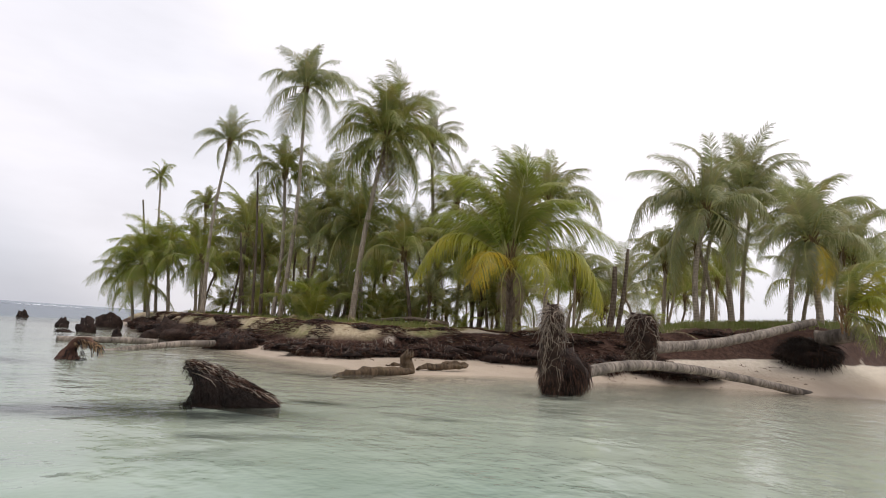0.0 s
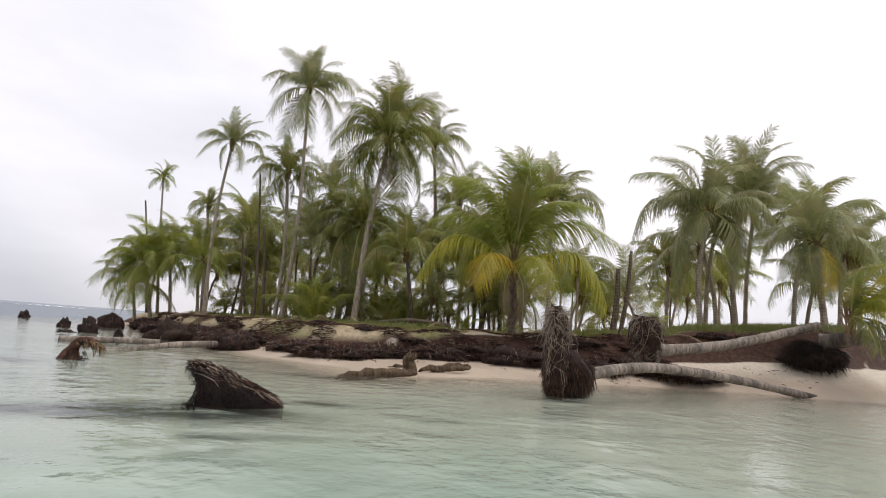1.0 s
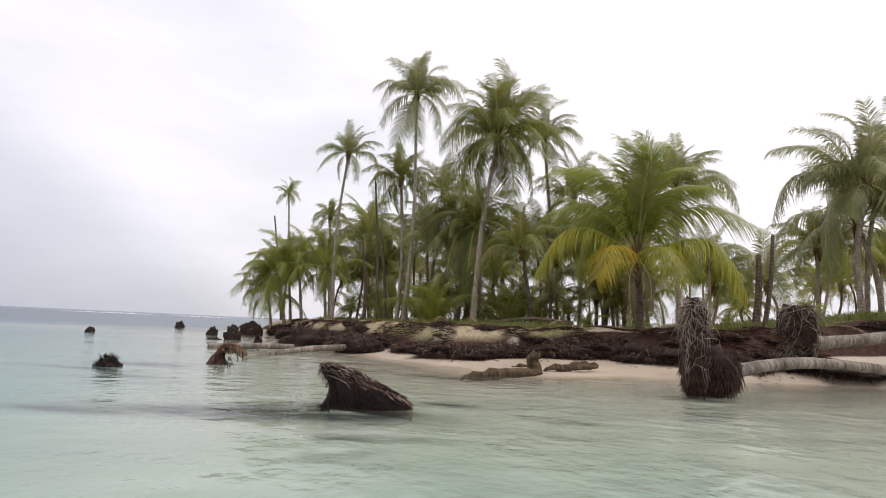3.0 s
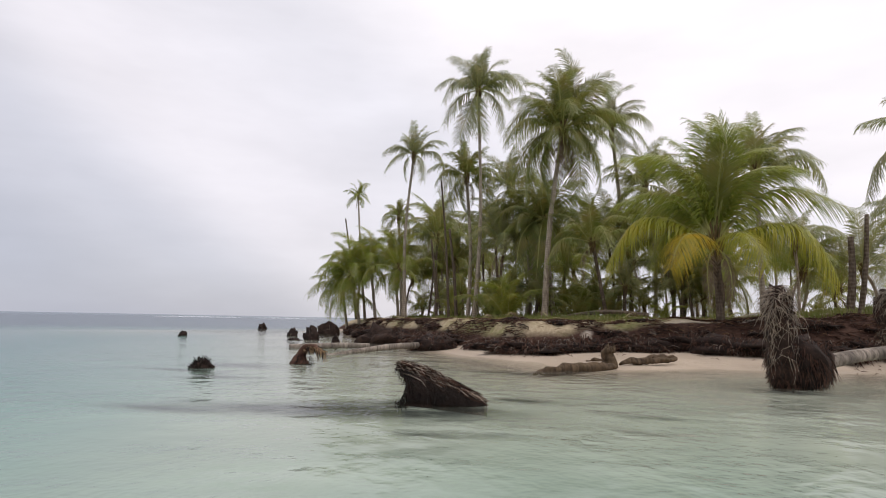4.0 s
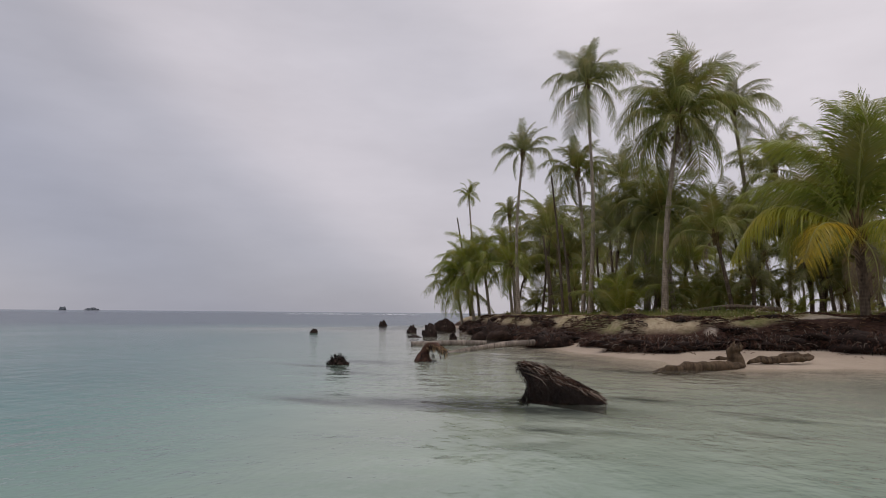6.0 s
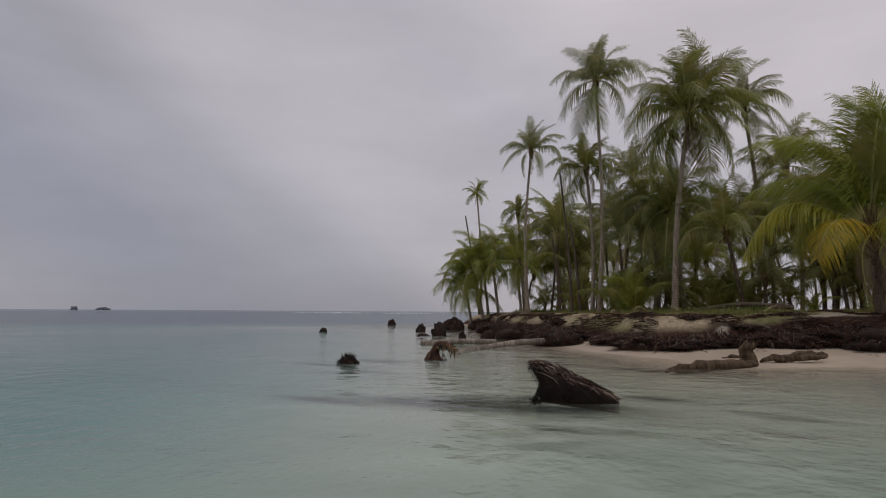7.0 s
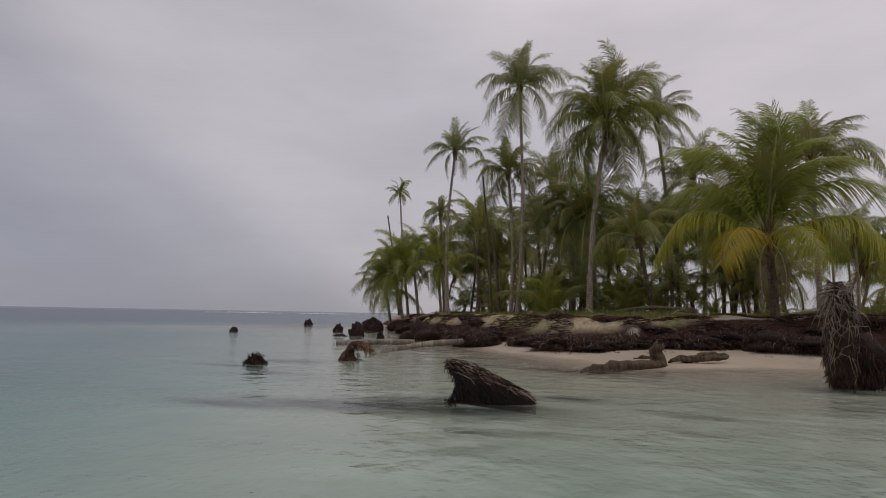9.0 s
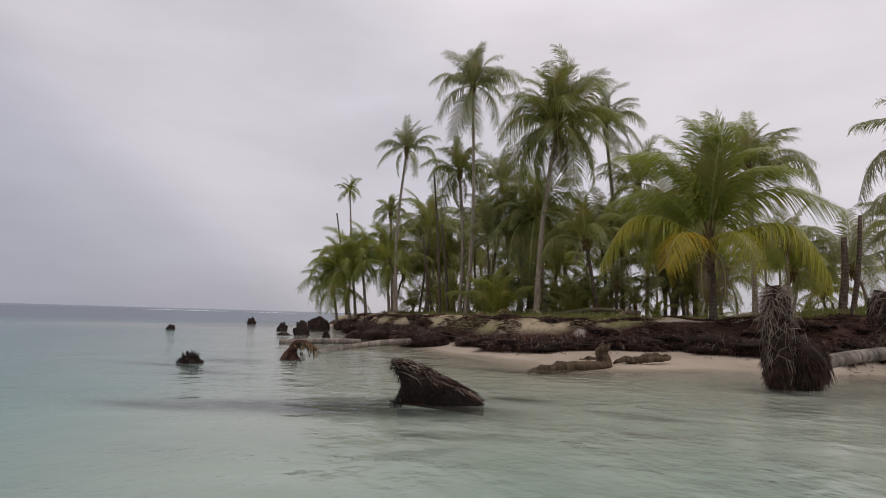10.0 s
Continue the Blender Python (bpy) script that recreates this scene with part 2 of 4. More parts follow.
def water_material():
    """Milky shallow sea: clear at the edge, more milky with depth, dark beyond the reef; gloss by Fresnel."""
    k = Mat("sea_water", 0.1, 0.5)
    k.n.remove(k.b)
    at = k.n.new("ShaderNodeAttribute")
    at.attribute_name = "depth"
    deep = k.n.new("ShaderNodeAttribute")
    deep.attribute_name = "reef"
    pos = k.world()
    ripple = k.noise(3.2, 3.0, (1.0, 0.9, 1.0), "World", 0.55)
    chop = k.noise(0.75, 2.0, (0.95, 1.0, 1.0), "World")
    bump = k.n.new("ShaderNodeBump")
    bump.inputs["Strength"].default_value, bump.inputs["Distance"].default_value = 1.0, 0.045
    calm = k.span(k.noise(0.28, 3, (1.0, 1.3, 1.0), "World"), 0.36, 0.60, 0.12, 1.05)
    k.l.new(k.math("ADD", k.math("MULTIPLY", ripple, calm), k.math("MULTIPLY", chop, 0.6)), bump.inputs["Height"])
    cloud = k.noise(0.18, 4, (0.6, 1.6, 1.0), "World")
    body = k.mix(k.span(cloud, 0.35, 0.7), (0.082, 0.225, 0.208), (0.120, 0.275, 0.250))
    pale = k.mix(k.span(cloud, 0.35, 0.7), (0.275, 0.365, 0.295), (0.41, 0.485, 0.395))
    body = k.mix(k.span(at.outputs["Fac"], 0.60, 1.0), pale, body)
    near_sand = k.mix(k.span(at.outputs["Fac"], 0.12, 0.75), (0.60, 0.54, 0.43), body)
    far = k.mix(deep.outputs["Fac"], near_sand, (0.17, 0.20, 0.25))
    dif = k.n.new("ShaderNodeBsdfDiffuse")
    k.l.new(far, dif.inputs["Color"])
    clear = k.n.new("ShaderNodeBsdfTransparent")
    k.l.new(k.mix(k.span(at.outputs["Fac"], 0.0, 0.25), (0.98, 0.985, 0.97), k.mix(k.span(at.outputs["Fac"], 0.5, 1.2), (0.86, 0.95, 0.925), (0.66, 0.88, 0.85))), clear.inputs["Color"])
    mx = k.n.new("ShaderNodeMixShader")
    # less milk over the dark patches, so the painted shade shows through
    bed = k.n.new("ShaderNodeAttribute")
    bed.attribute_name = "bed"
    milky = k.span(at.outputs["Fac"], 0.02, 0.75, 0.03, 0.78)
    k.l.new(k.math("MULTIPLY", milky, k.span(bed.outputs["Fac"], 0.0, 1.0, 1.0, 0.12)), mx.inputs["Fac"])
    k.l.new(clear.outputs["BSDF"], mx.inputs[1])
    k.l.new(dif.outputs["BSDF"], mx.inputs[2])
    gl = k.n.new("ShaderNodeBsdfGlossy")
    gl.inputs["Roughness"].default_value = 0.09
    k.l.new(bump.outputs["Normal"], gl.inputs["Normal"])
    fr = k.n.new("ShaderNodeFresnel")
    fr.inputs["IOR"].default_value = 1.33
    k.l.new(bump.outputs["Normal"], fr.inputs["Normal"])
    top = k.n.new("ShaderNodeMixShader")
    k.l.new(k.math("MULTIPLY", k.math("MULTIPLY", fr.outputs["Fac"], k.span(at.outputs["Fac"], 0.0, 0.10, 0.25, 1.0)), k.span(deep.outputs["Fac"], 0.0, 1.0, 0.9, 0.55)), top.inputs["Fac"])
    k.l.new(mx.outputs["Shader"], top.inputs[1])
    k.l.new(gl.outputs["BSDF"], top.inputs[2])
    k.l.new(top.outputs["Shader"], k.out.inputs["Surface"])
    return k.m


WATER = water_material()

# ---- the lie of the land ----
FOOT_X = (-17.5, -11.0, -6.0, -2.8, 1.6, 4.0, 6.0, 9.5, 11.5, 13.5, 16.0, 30.0)
FOOT_Y = (34.0, 24.5, 18.6, 15.6, 15.9, 15.2, 15.9, 16.3, 16.3, 18.0, 20.6, 30.0)
TOP_X = (-18.0, -6.0, 0.0, 4.0, 8.0, 12.0, 30.0)
TOP_Z = (0.80, 0.88, 0.92, 1.05, 1.50, 1.85, 2.0)


def smooth(a, b, v):
    u = np.clip((v - a) / (b - a), 0, 1)
    return u * u * (3 - 2 * u)


def wobble(x, y, size, seed=0.0):
    return (np.sin(x / size + seed) * np.cos(y / size * 1.13 + seed * 1.7) + 0.5 * np.sin(x / size * 2.3 + y / size * 1.9 + seed * 2.1)) / 1.5


def inland(x, y):
    """How far behind the foot of the bank a place lies, in metres."""
    s = (y - np.interp(x, FOOT_X, FOOT_Y)) * np.interp(x, (-18, -6, -2, 8, 16), (0.62, 0.70, 0.97, 0.95, 0.75))
    s = np.minimum(s, (x + 18.5) * 0.85)
    s = np.minimum(s, (58 - y) * 0.6)
    return s + 0.22 * wobble(x, y, 1.3, 0.4)


def ground_z(x, y):
    s = inland(x, y)
    foot = np.interp(x, (-10, -1.8, 0.3, 3.0, 6.0, 10.0), (0.16, 0.20, 0.32, 0.36, 0.58, 0.80))
    wide = np.interp(x, (-18, -8, -4, 0, 3, 6, 8, 10, 16), (0.7, 0.8, 1.8, 2.6, 1.8, 1.05, 1.2, 1.5, 1.3))
    beach = foot * (1 + s / wide)
    slope = np.minimum(foot / wide, 0.13)
    out = np.maximum(-s - wide, 0)
    most = np.interp(x, (-6.0, -2.5, 0.0, 3.0, 6.0), (1.6, 1.25, 0.95, 0.60, 0.44))
    under = -most * (1 - np.exp(-out * slope * 1.1 / most))
    z = np.where(s < -wide, under, np.minimum(beach, foot))
    top = np.interp(x, TOP_X, TOP_Z)
    z = z + (top - foot) * smooth(0.0, 0.9, s) * (s > 0)
    spit = np.exp(-((x + 0.9) / 1.5) ** 2 - ((y - 11.9) / 1.6) ** 2)
    z = z + 0.14 * spit * (z < 0.3)
    reef = smooth(36, 60, np.hypot(x, y) - 0.6 * np.maximum(x, 0))
    z = z - 5.0 * reef * (s < -6)
    return z + 0.035 * wobble(x, y, 0.9, 1.0) * smooth(-6, 1, s) + (0.06 * wobble(x, y, 2.6) + 0.07 * wobble(x, y, 0.55, 3.0) + 0.04 * wobble(x, y, 0.24, 6.0)) * smooth(0.1, 1.2, s)


def gz(x, y):
    return float(ground_z(np.float64(x), np.float64(y)))


def grade(low, high, step, reach):
    """Even steps from low to high, then ever wider ones out to the horizon."""
    core = np.arange(low, high + step / 2, step)
    more = np.cumsum(step * 1.22 ** np.arange(1, 60))
    more = more[more < reach]
    return np.concatenate([low - more[::-1], core, high + more])


def sheet(name, xs, ys, height, material, attributes):
    gx, gy = np.meshgrid(xs, ys)
    gzz = height(gx, gy)
    verts = np.stack([gx.ravel(), gy.ravel(), gzz.ravel()], -1)
    nx, ny = len(xs), len(ys)
    i = (np.arange(ny - 1)[:, None] * nx + np.arange(nx - 1)[None]).ravel()
    faces = np.stack([i, i + 1, i + nx + 1, i + nx], -1)
    me = bpy.data.meshes.new(name)
    me.from_pydata(verts.tolist(), [], faces.tolist())
    for key, fn in attributes.items():
        a = me.attributes.new(key, "FLOAT", "POINT")
        a.data.foreach_set("value", fn(gx, gy).ravel().astype(np.float32))
    me.polygons.foreach_set("use_smooth", np.ones(len(faces), bool))
    me.materials.append(material)
    return new(name, me)


def weed_and_shade(x, y):
    """Dark patches on the sea floor, seagrass and painted stump shade and reflection: x, y, half length, half width of
    each.
    """
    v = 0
    # first: sunken log; second: stump shade; last two: shade by driftwood and root plate
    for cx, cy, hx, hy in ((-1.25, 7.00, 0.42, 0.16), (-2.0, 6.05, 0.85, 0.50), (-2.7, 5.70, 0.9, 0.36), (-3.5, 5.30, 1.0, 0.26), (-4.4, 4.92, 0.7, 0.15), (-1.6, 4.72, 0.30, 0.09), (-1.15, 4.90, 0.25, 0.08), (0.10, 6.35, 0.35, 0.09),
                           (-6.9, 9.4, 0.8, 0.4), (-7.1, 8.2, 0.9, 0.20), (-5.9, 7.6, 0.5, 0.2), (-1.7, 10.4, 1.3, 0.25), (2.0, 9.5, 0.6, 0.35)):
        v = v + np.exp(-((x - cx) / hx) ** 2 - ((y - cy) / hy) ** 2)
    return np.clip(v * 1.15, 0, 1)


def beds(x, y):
    # shifts the painted patches to line up with the surface ones from the camera
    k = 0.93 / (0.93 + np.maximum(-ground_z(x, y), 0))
    return weed_and_shade(x * k, y * k)


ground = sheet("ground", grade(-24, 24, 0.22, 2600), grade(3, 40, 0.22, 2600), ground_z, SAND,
               {"bank": lambda x, y: smooth(-0.2, 0.2, inland(x, y)) * (1 - smooth(0.70, 0.88, inland(x, y)) * (x < 3.5)), "weed_and_shade": beds,
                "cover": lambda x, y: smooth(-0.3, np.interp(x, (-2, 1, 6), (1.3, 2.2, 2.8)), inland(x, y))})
tagged(ground, "pale sandy beach and seabed rising to a low grassy bank", "ground", kind="structure")


def swell(x, y):
    near = np.exp(-np.hypot(x, y) / 30)
    z = 0
    for turn, length, high in ((-0.75, 0.85, 0.0009), (-0.3, 1.25, 0.0013), (0.2, 0.68, 0.0009), (0.7, 1.7, 0.0014)):
        k = 2 * math.pi / length
        z = z + 0.5 * high * np.sin(k * (x * math.sin(turn) + y * math.cos(turn)) + 1.8 * np.sin(0.9 * x + 5 * turn) + 1.4 * np.sin(1.3 * x - 0.7 * y + 3 * turn))
    return near * z


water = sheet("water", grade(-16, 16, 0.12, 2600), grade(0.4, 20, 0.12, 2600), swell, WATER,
              {"depth": lambda x, y: np.maximum(-ground_z(x, y), 0), "bed": weed_and_shade,
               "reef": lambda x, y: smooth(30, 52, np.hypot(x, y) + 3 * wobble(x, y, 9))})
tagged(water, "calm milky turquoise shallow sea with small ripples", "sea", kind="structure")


# ---- building helpers ----
def mesh_from(name, verts, faces, material, smooth_faces=True):
    me = bpy.data.meshes.new(name)
    me.from_pydata(verts, [], faces)
    for m in (material if isinstance(material, (list, tuple)) else (material,)):
        me.materials.append(m)
    if smooth_faces:
        me.polygons.foreach_set("use_smooth", np.ones(len(me.polygons), bool))
    return me


def thing(name, place, label, category, group=""):
    ob = new(name)
    ob.empty_display_size = 0.2
    ob.matrix_world = place if isinstance(place, Matrix) else Matrix.Translation(place)
    return tagged(ob, label, category, group)


def part(name, me, parent, label="", m=None):
    ob = new(name, me)
    ob.parent = parent
    if m is not None:
        ob.matrix_local = m
    return tagged(ob, label)


def tube(points, radii, sides=8, close=True, rough=0.0, seed=0):
    """Vertices and faces of a tapered tube along a line of points."""
    verts, faces = [], []
    pts = [Vector(p) for p in points]
    side = Vector((1, 0.13, 0.07))
    for i, p in enumerate(pts):
        t = (pts[min(i + 1, len(pts) - 1)] - pts[max(i - 1, 0)]).normalized()
        a = (side - t * side.dot(t)).normalized()
        b = t.cross(a)
        for j in range(sides):
            w = 2 * math.pi * j / sides
            r = radii[i]
            if rough:
                r *= 1 + rough * noise.fractal(p * 2.2 + (a * math.cos(w) + b * math.sin(w)) * 0.9 + Vector((seed, 0, 0)), 1.0, 2.0, 3)
            verts.append(p + (a * math.cos(w) + b * math.sin(w)) * r)
        if i:
            k = (i - 1) * sides
            faces += [(k + j, k + (j + 1) % sides, k + sides + (j + 1) % sides, k + sides + j) for j in range(sides)]
    if close:
        faces.append(tuple(range(sides))[::-1])
        faces.append(tuple(range(len(verts) - sides, len(verts))))
    return verts, faces


def tubes(name, lines, material, sides=3):
    """Many thin strands, each (points, radius at the root, radius at the tip), in one mesh."""
    verts, faces = [], []
    for points, r0, r1 in lines:
        n = len(points)
        v, f = tube(points, [r0 + (r1 - r0) * i / (n - 1) for i in range(n)], sides, False)
        k = len(verts)
        verts += v
        faces += [tuple(i + k for i in q) for q in f]
    return mesh_from(name, verts, faces, material)


def bend(points, n):
    """A smooth line of n + 1 points through the given ones (Catmull-Rom)."""
    p = [Vector(q) for q in points]
    p = [p[0] * 2 - p[1], *p, p[-1] * 2 - p[-2]]
    out, m = [], len(p) - 3
    for i in range(n + 1):
        u = i / n * m
        k = min(int(u), m - 1)
        u -= k
        a, b, c, d = p[k:k + 4]
        out.append(0.5 * ((2 * b) + (c - a) * u + (2 * a - 5 * b + 4 * c - d) * u * u + (3 * b - a - 3 * c + d) * u ** 3))
    return out


# ---- palm fronds: one unit long from stalk to tip along x, arched towards +z ----
def frond_mesh(name, arch, peak, lift, hang, seed, leaf, pairs=82, reach=0.31, ragged=0.0, ahead=0.45, wide=0.0070):
    """peak: above one the frond bends near its tip; hang: the way its leaflets droop."""
    rnd = random.Random(seed)

    def rachis(u):
        return Vector((u, 0.03 * math.sin(3 * u + seed) * u, arch * math.sin(math.pi * max(u, 0.0) ** peak)))

    line = [rachis(i / 13) for i in range(14)]
    verts, faces = tube(line, [0.012 * (1 - i / 13) ** 0.8 + 0.0018 for i in range(14)], 4, False)
    slots = [1] * len(faces)
    phase = rnd.uniform(0, 6)
    for i in range(pairs):
        u = 0.15 + 0.85 * (i + rnd.uniform(-0.35, 0.35)) / pairs
        u = min(max(u, 0.13), 0.995)
        p = rachis(u)
        t = (rachis(min(u + 0.02, 1.0)) - rachis(u - 0.02)).normalized()
        size = reach * (0.50 + 0.50 * math.sin(math.pi * min(u * 0.85 + 0.10, 1)) ** 0.8) * (1 - 0.25 * u ** 3)
        for s in (-1, 1):
            if rnd.random() < ragged:
                continue
            clump = 0.5 + 0.5 * math.sin(u * 23 + phase + s)
            ln = size * rnd.uniform(0.70, 1.12) * (0.95 + 0.06 * clump)
            out = Vector((0, s, 0)) + t * (ahead + 0.55 * u + 0.12 * (clump - 0.5) + rnd.uniform(-0.10, 0.10)) + Vector((0, 0, lift + rnd.uniform(-0.22, 0.22)))
            out.normalize()
            droop = Vector(hang) * rnd.uniform(0.65, 1.35)
            w = t * wide * (1.15 - 0.5 * u)
            k = len(verts)
            verts += [p - w * 0.5, p + w * 0.5]
            for far, fall, thin in ((0.30, 0.03, 1.0), (0.58, 0.15, 0.85), (0.80, 0.36, 0.6)):
                q = p + out * ln * far + droop * ln * fall
                verts += [q - w * thin, q + w * thin]
            verts.append(p + out * ln * 0.92 + droop * ln * 0.62)
            faces += [(k, k + 1, k + 3, k + 2), (k + 2, k + 3, k + 5, k + 4), (k + 4, k + 5, k + 7, k + 6), (k + 6, k + 7, k + 8)]
            slots += [0, 0, 0, 0]
    me = mesh_from(name, verts, faces, (leaf, RIB), False)
    me.polygons.foreach_set("material_index", slots)
    return me


def frond_set(tag, leaf, ragged=0.0, reach=0.31, pairs=82, wide=0.0070):
    """Upright, spreading, arching and drooping fronds of one colour."""
    more = {"leaf": leaf, "pairs": pairs, "ragged": ragged, "reach": reach, "wide": wide}
    return {
        "up": [frond_mesh("frond_up_" + tag, 0.10 + 0.05 * i, 1.7, 0.15, (-0.45, 0, -0.35), 1 + i, ahead=0.70, **more) for i in range(3)],
        "out": [frond_mesh("frond_out_" + tag, 0.17 + 0.03 * i, 1.45, 0.12, (-0.35, 0, -0.95), 5 + i, ahead=0.55, **more) for i in range(3)],
        "arch": [frond_mesh("frond_arch_" + tag, 0.30 + 0.03 * i, 1.15, 0.0, (0.05, 0, -1.25), 11 + i, **more) for i in range(3)],
        "down": [frond_mesh("frond_down_" + tag, 0.20, 0.85, 0.0, (0.65, 0, -0.80), 17 + i, **more) for i in range(2)],
    }


GREEN, GREY, FRESH = frond_set("green", LEAF), frond_set("weathered", LEAF_GREY, 0.06), frond_set("fresh", LEAF_FRESH, reach=0.33, pairs=112, wide=0.0052)
YELLOW, TURNING, DEAD = frond_set("yellow", LEAF_YELLOW, 0, 0.44, 110, 0.0056), frond_set("turning", LEAF_TURN, 0, 0.38, 116, 0.0052), frond_set("dead", LEAF_DEAD, 0.45, 0.17)


def hang_frond(palm, start, reach, kinds, rnd, label="", kind=None):
    """One frond from start to start + reach, in the palm's own space."""
    v = Vector(reach)
    size = v.length
    x = v / size
    steep = x.z
    kind = kind or "up" if kind or steep > 0.72 else "out" if steep > 0.1 else "arch" if steep > -0.45 else "down"
    up = Vector((0, 0, 1)) - x * x.z
    if up.length < 0.25:
        up += Vector((rnd.uniform(-1, 1), rnd.uniform(-1, 1), 0)) * 0.4
        up -= x * up.dot(x)
    z = up.normalized()
    y = z.cross(x)
    m = Matrix((x, y, z)).transposed().to_4x4()
    m.translation = start
    twist = Matrix.Rotation(rnd.uniform(-0.35, 0.35), 4, "X")
    part("frond", rnd.choice(kinds[kind]), palm, label, m @ twist @ Matrix.Diagonal((size, size, size, 1)))


def trunk_mesh(points, r0, r1, material, flare=1.5, sides=9, n=18, knots=0.035):
    line = bend(points, n)
    radii = []
    for i in range(n + 1):
        u = i / n
        r = r0 + (r1 - r0) * u
        r *= 1 + (flare - 1) * math.exp(-u * 14) + knots * math.sin(i * 2.7)
        radii.append(r)
    v, f = tube(line, radii, sides, True, 0.12)
    return mesh_from("trunk", v, f, material)


def boss_mesh(size, rnd, material=None):
    """The knot of old leaf bases under the crown."""
    lines = []
    for i in range(26):
        a = i * 2.4
        d = Vector((math.cos(a), math.sin(a), 0))
        low = -0.7 + 0.9 * i / 26
        lines.append(([d * 0.08 + Vector((0, 0, low * 0.9)), d * 0.13 + Vector((0, 0, low * 0.9 + 0.3)), d * rnd.uniform(0.17, 0.26) + Vector((0, 0, low * 0.9 + 0.55))], 0.035, 0.015))
    lines = [([q * size for q in pts], a * size, b * size) for pts, a, b in lines]
    return tubes("leaf_base_knot", lines, material or STALK, 4)


def palm(base, crown, label, tips=(), kinds=GREEN, r0=0.17, r1=0.10, extra=10, frond=2.7, seed=1, bark=BARK, sway=0.0, low=-0.6, high=1.0,
         group="palms", dead=0, name="palm_tree", boss=0.8, special=(), mid=None):
    """A coconut palm from base to crown. tips: ends of fronds as (right, up) in metres from the crown; extra: further fronds all round."""
    rnd = random.Random(seed)
    b, c = Vector(base), Vector(crown)
    ob = thing(name, b, label, "palm tree", group)
    top = c - b
    if mid is None:
        mid = top * 0.5 + Vector((sway, 0, 0))
    extra += 7 if tips else 0
    part("trunk", trunk_mesh([(0, 0, -0.25), mid, top], r0 * 0.66, r1 * 0.68, bark), ob)
    part("leaf_base_knot", boss_mesh(boss, rnd), ob, "", Matrix.Translation(top))
    for i, (dx, dz) in enumerate(tips):
        flat = math.hypot(dx, dz)
        dy = rnd.uniform(-0.45, 0.45) * max(flat, 0.6)
        hang_frond(ob, top + Vector((0, 0, 0.05)), (dx, dy, dz), kinds, rnd)
    for i in range(extra):
        u = (i + 0.5) / extra
        a = i * 2.39996 + seed
        el = high - (high - low) * u ** 0.9 + rnd.uniform(-0.12, 0.12)
        el = el * 1.35
        ln = frond * rnd.uniform(0.82, 1.08)
        if el < -0.5:
            ln *= 0.8
        hang_frond(ob, top, (math.cos(a) * math.cos(el) * ln, math.sin(a) * math.cos(el) * ln, math.sin(el) * ln), kinds, rnd)
    for dx, dy, dz, colour, words, *style in special:
        hang_frond(ob, top, (dx, dy, dz), colour, rnd, words, *style)
    for i in range(dead):
        a = rnd.uniform(0, 6.28)
        hang_frond(ob, top - Vector((0, 0, 0.15)), (math.cos(a) * 0.45, math.sin(a) * 0.45, -frond * rnd.uniform(0.6, 0.8)), DEAD, rnd, "dry brown hanging frond")
    return ob


def scaled(points, k):
    return [(x * k * 1.06, -y * k * (0.94 if -y > 1.2 * abs(x) else 1.06)) for x, y in points]


# ---- the tall palms, one by one ----
palm((-6.85, 26.1, gz(-6.85, 26.1)), (-6.77, 26.15, 11.8), "tall slender coconut palm with a thin curved grey trunk",
     scaled([(-5, -93), (45, -70), (20, -80), (81, -25), (84, 18), (61, 43), (45, 77), (5, 88), (-43, 86), (-68, 50), (-70, 7), (-25, -40), (-22, -78)], 0.0257),
     GREY, 0.16, 0.085, 5, 2.0, 3, sway=0.75, mid=(0.25, 0, 4.8), low=-0.2)
palm((-11.0, 28.0, gz(-11.0, 28.0)), (-10.75, 28.05, 9.5), "slender leaning coconut palm with a small weathered crown",
     scaled([(9, -59), (38, -50), (-29, -38), (59, -18), (-54, 0), (52, 27), (-45, 34), (23, 54), (20, -58), (-12, 50)], 0.0275),
     GREY, 0.15, 0.08, 3, 1.4, 5, mid=(-0.1, 0, 4.2), dead=3, low=0.1)
palm((-18.5, 37.8, gz(-17.2, 37.8)), (-18.7, 37.7, 9.7), "small distant coconut palm with a sparse crown",
     scaled([(2, -32), (25, -20), (-25, -8), (23, 14), (-22, 20), (12, 24), (-12, -25)], 0.0365), FRESH, 0.14, 0.08, 2, 0.9, 7, mid=(0.1, 0, 4), dead=1, boss=0.6)
palm((-13.3, 33.4, gz(-13.3, 33.4)), (-13.7, 33.4, 7.2), "slender coconut palm behind the taller ones",
     scaled([(0, -38), (30, -25), (-38, 5), (30, 10), (-30, -25), (-25, 35), (18, 30), (10, -38)], 0.033), GREEN, 0.14, 0.09, 5, 1.2, 9, mid=(-0.2, 0, 3.2), dead=2)
palm((-7.4, 27.0, gz(-7.4, 27.0)), (-7.55, 27.0, 7.9), "coconut palm with a full drooping crown",
     scaled([(0, -62), (35, -55), (-30, -52), (-62, -8), (-60, 22), (-35, 75), (10, 80), (62, 10), (50, 50), (-20, -60)], 0.0265), GREEN, 0.15, 0.10, 8, 1.8, 11, mid=(0.1, 0, 3.4), dead=2)
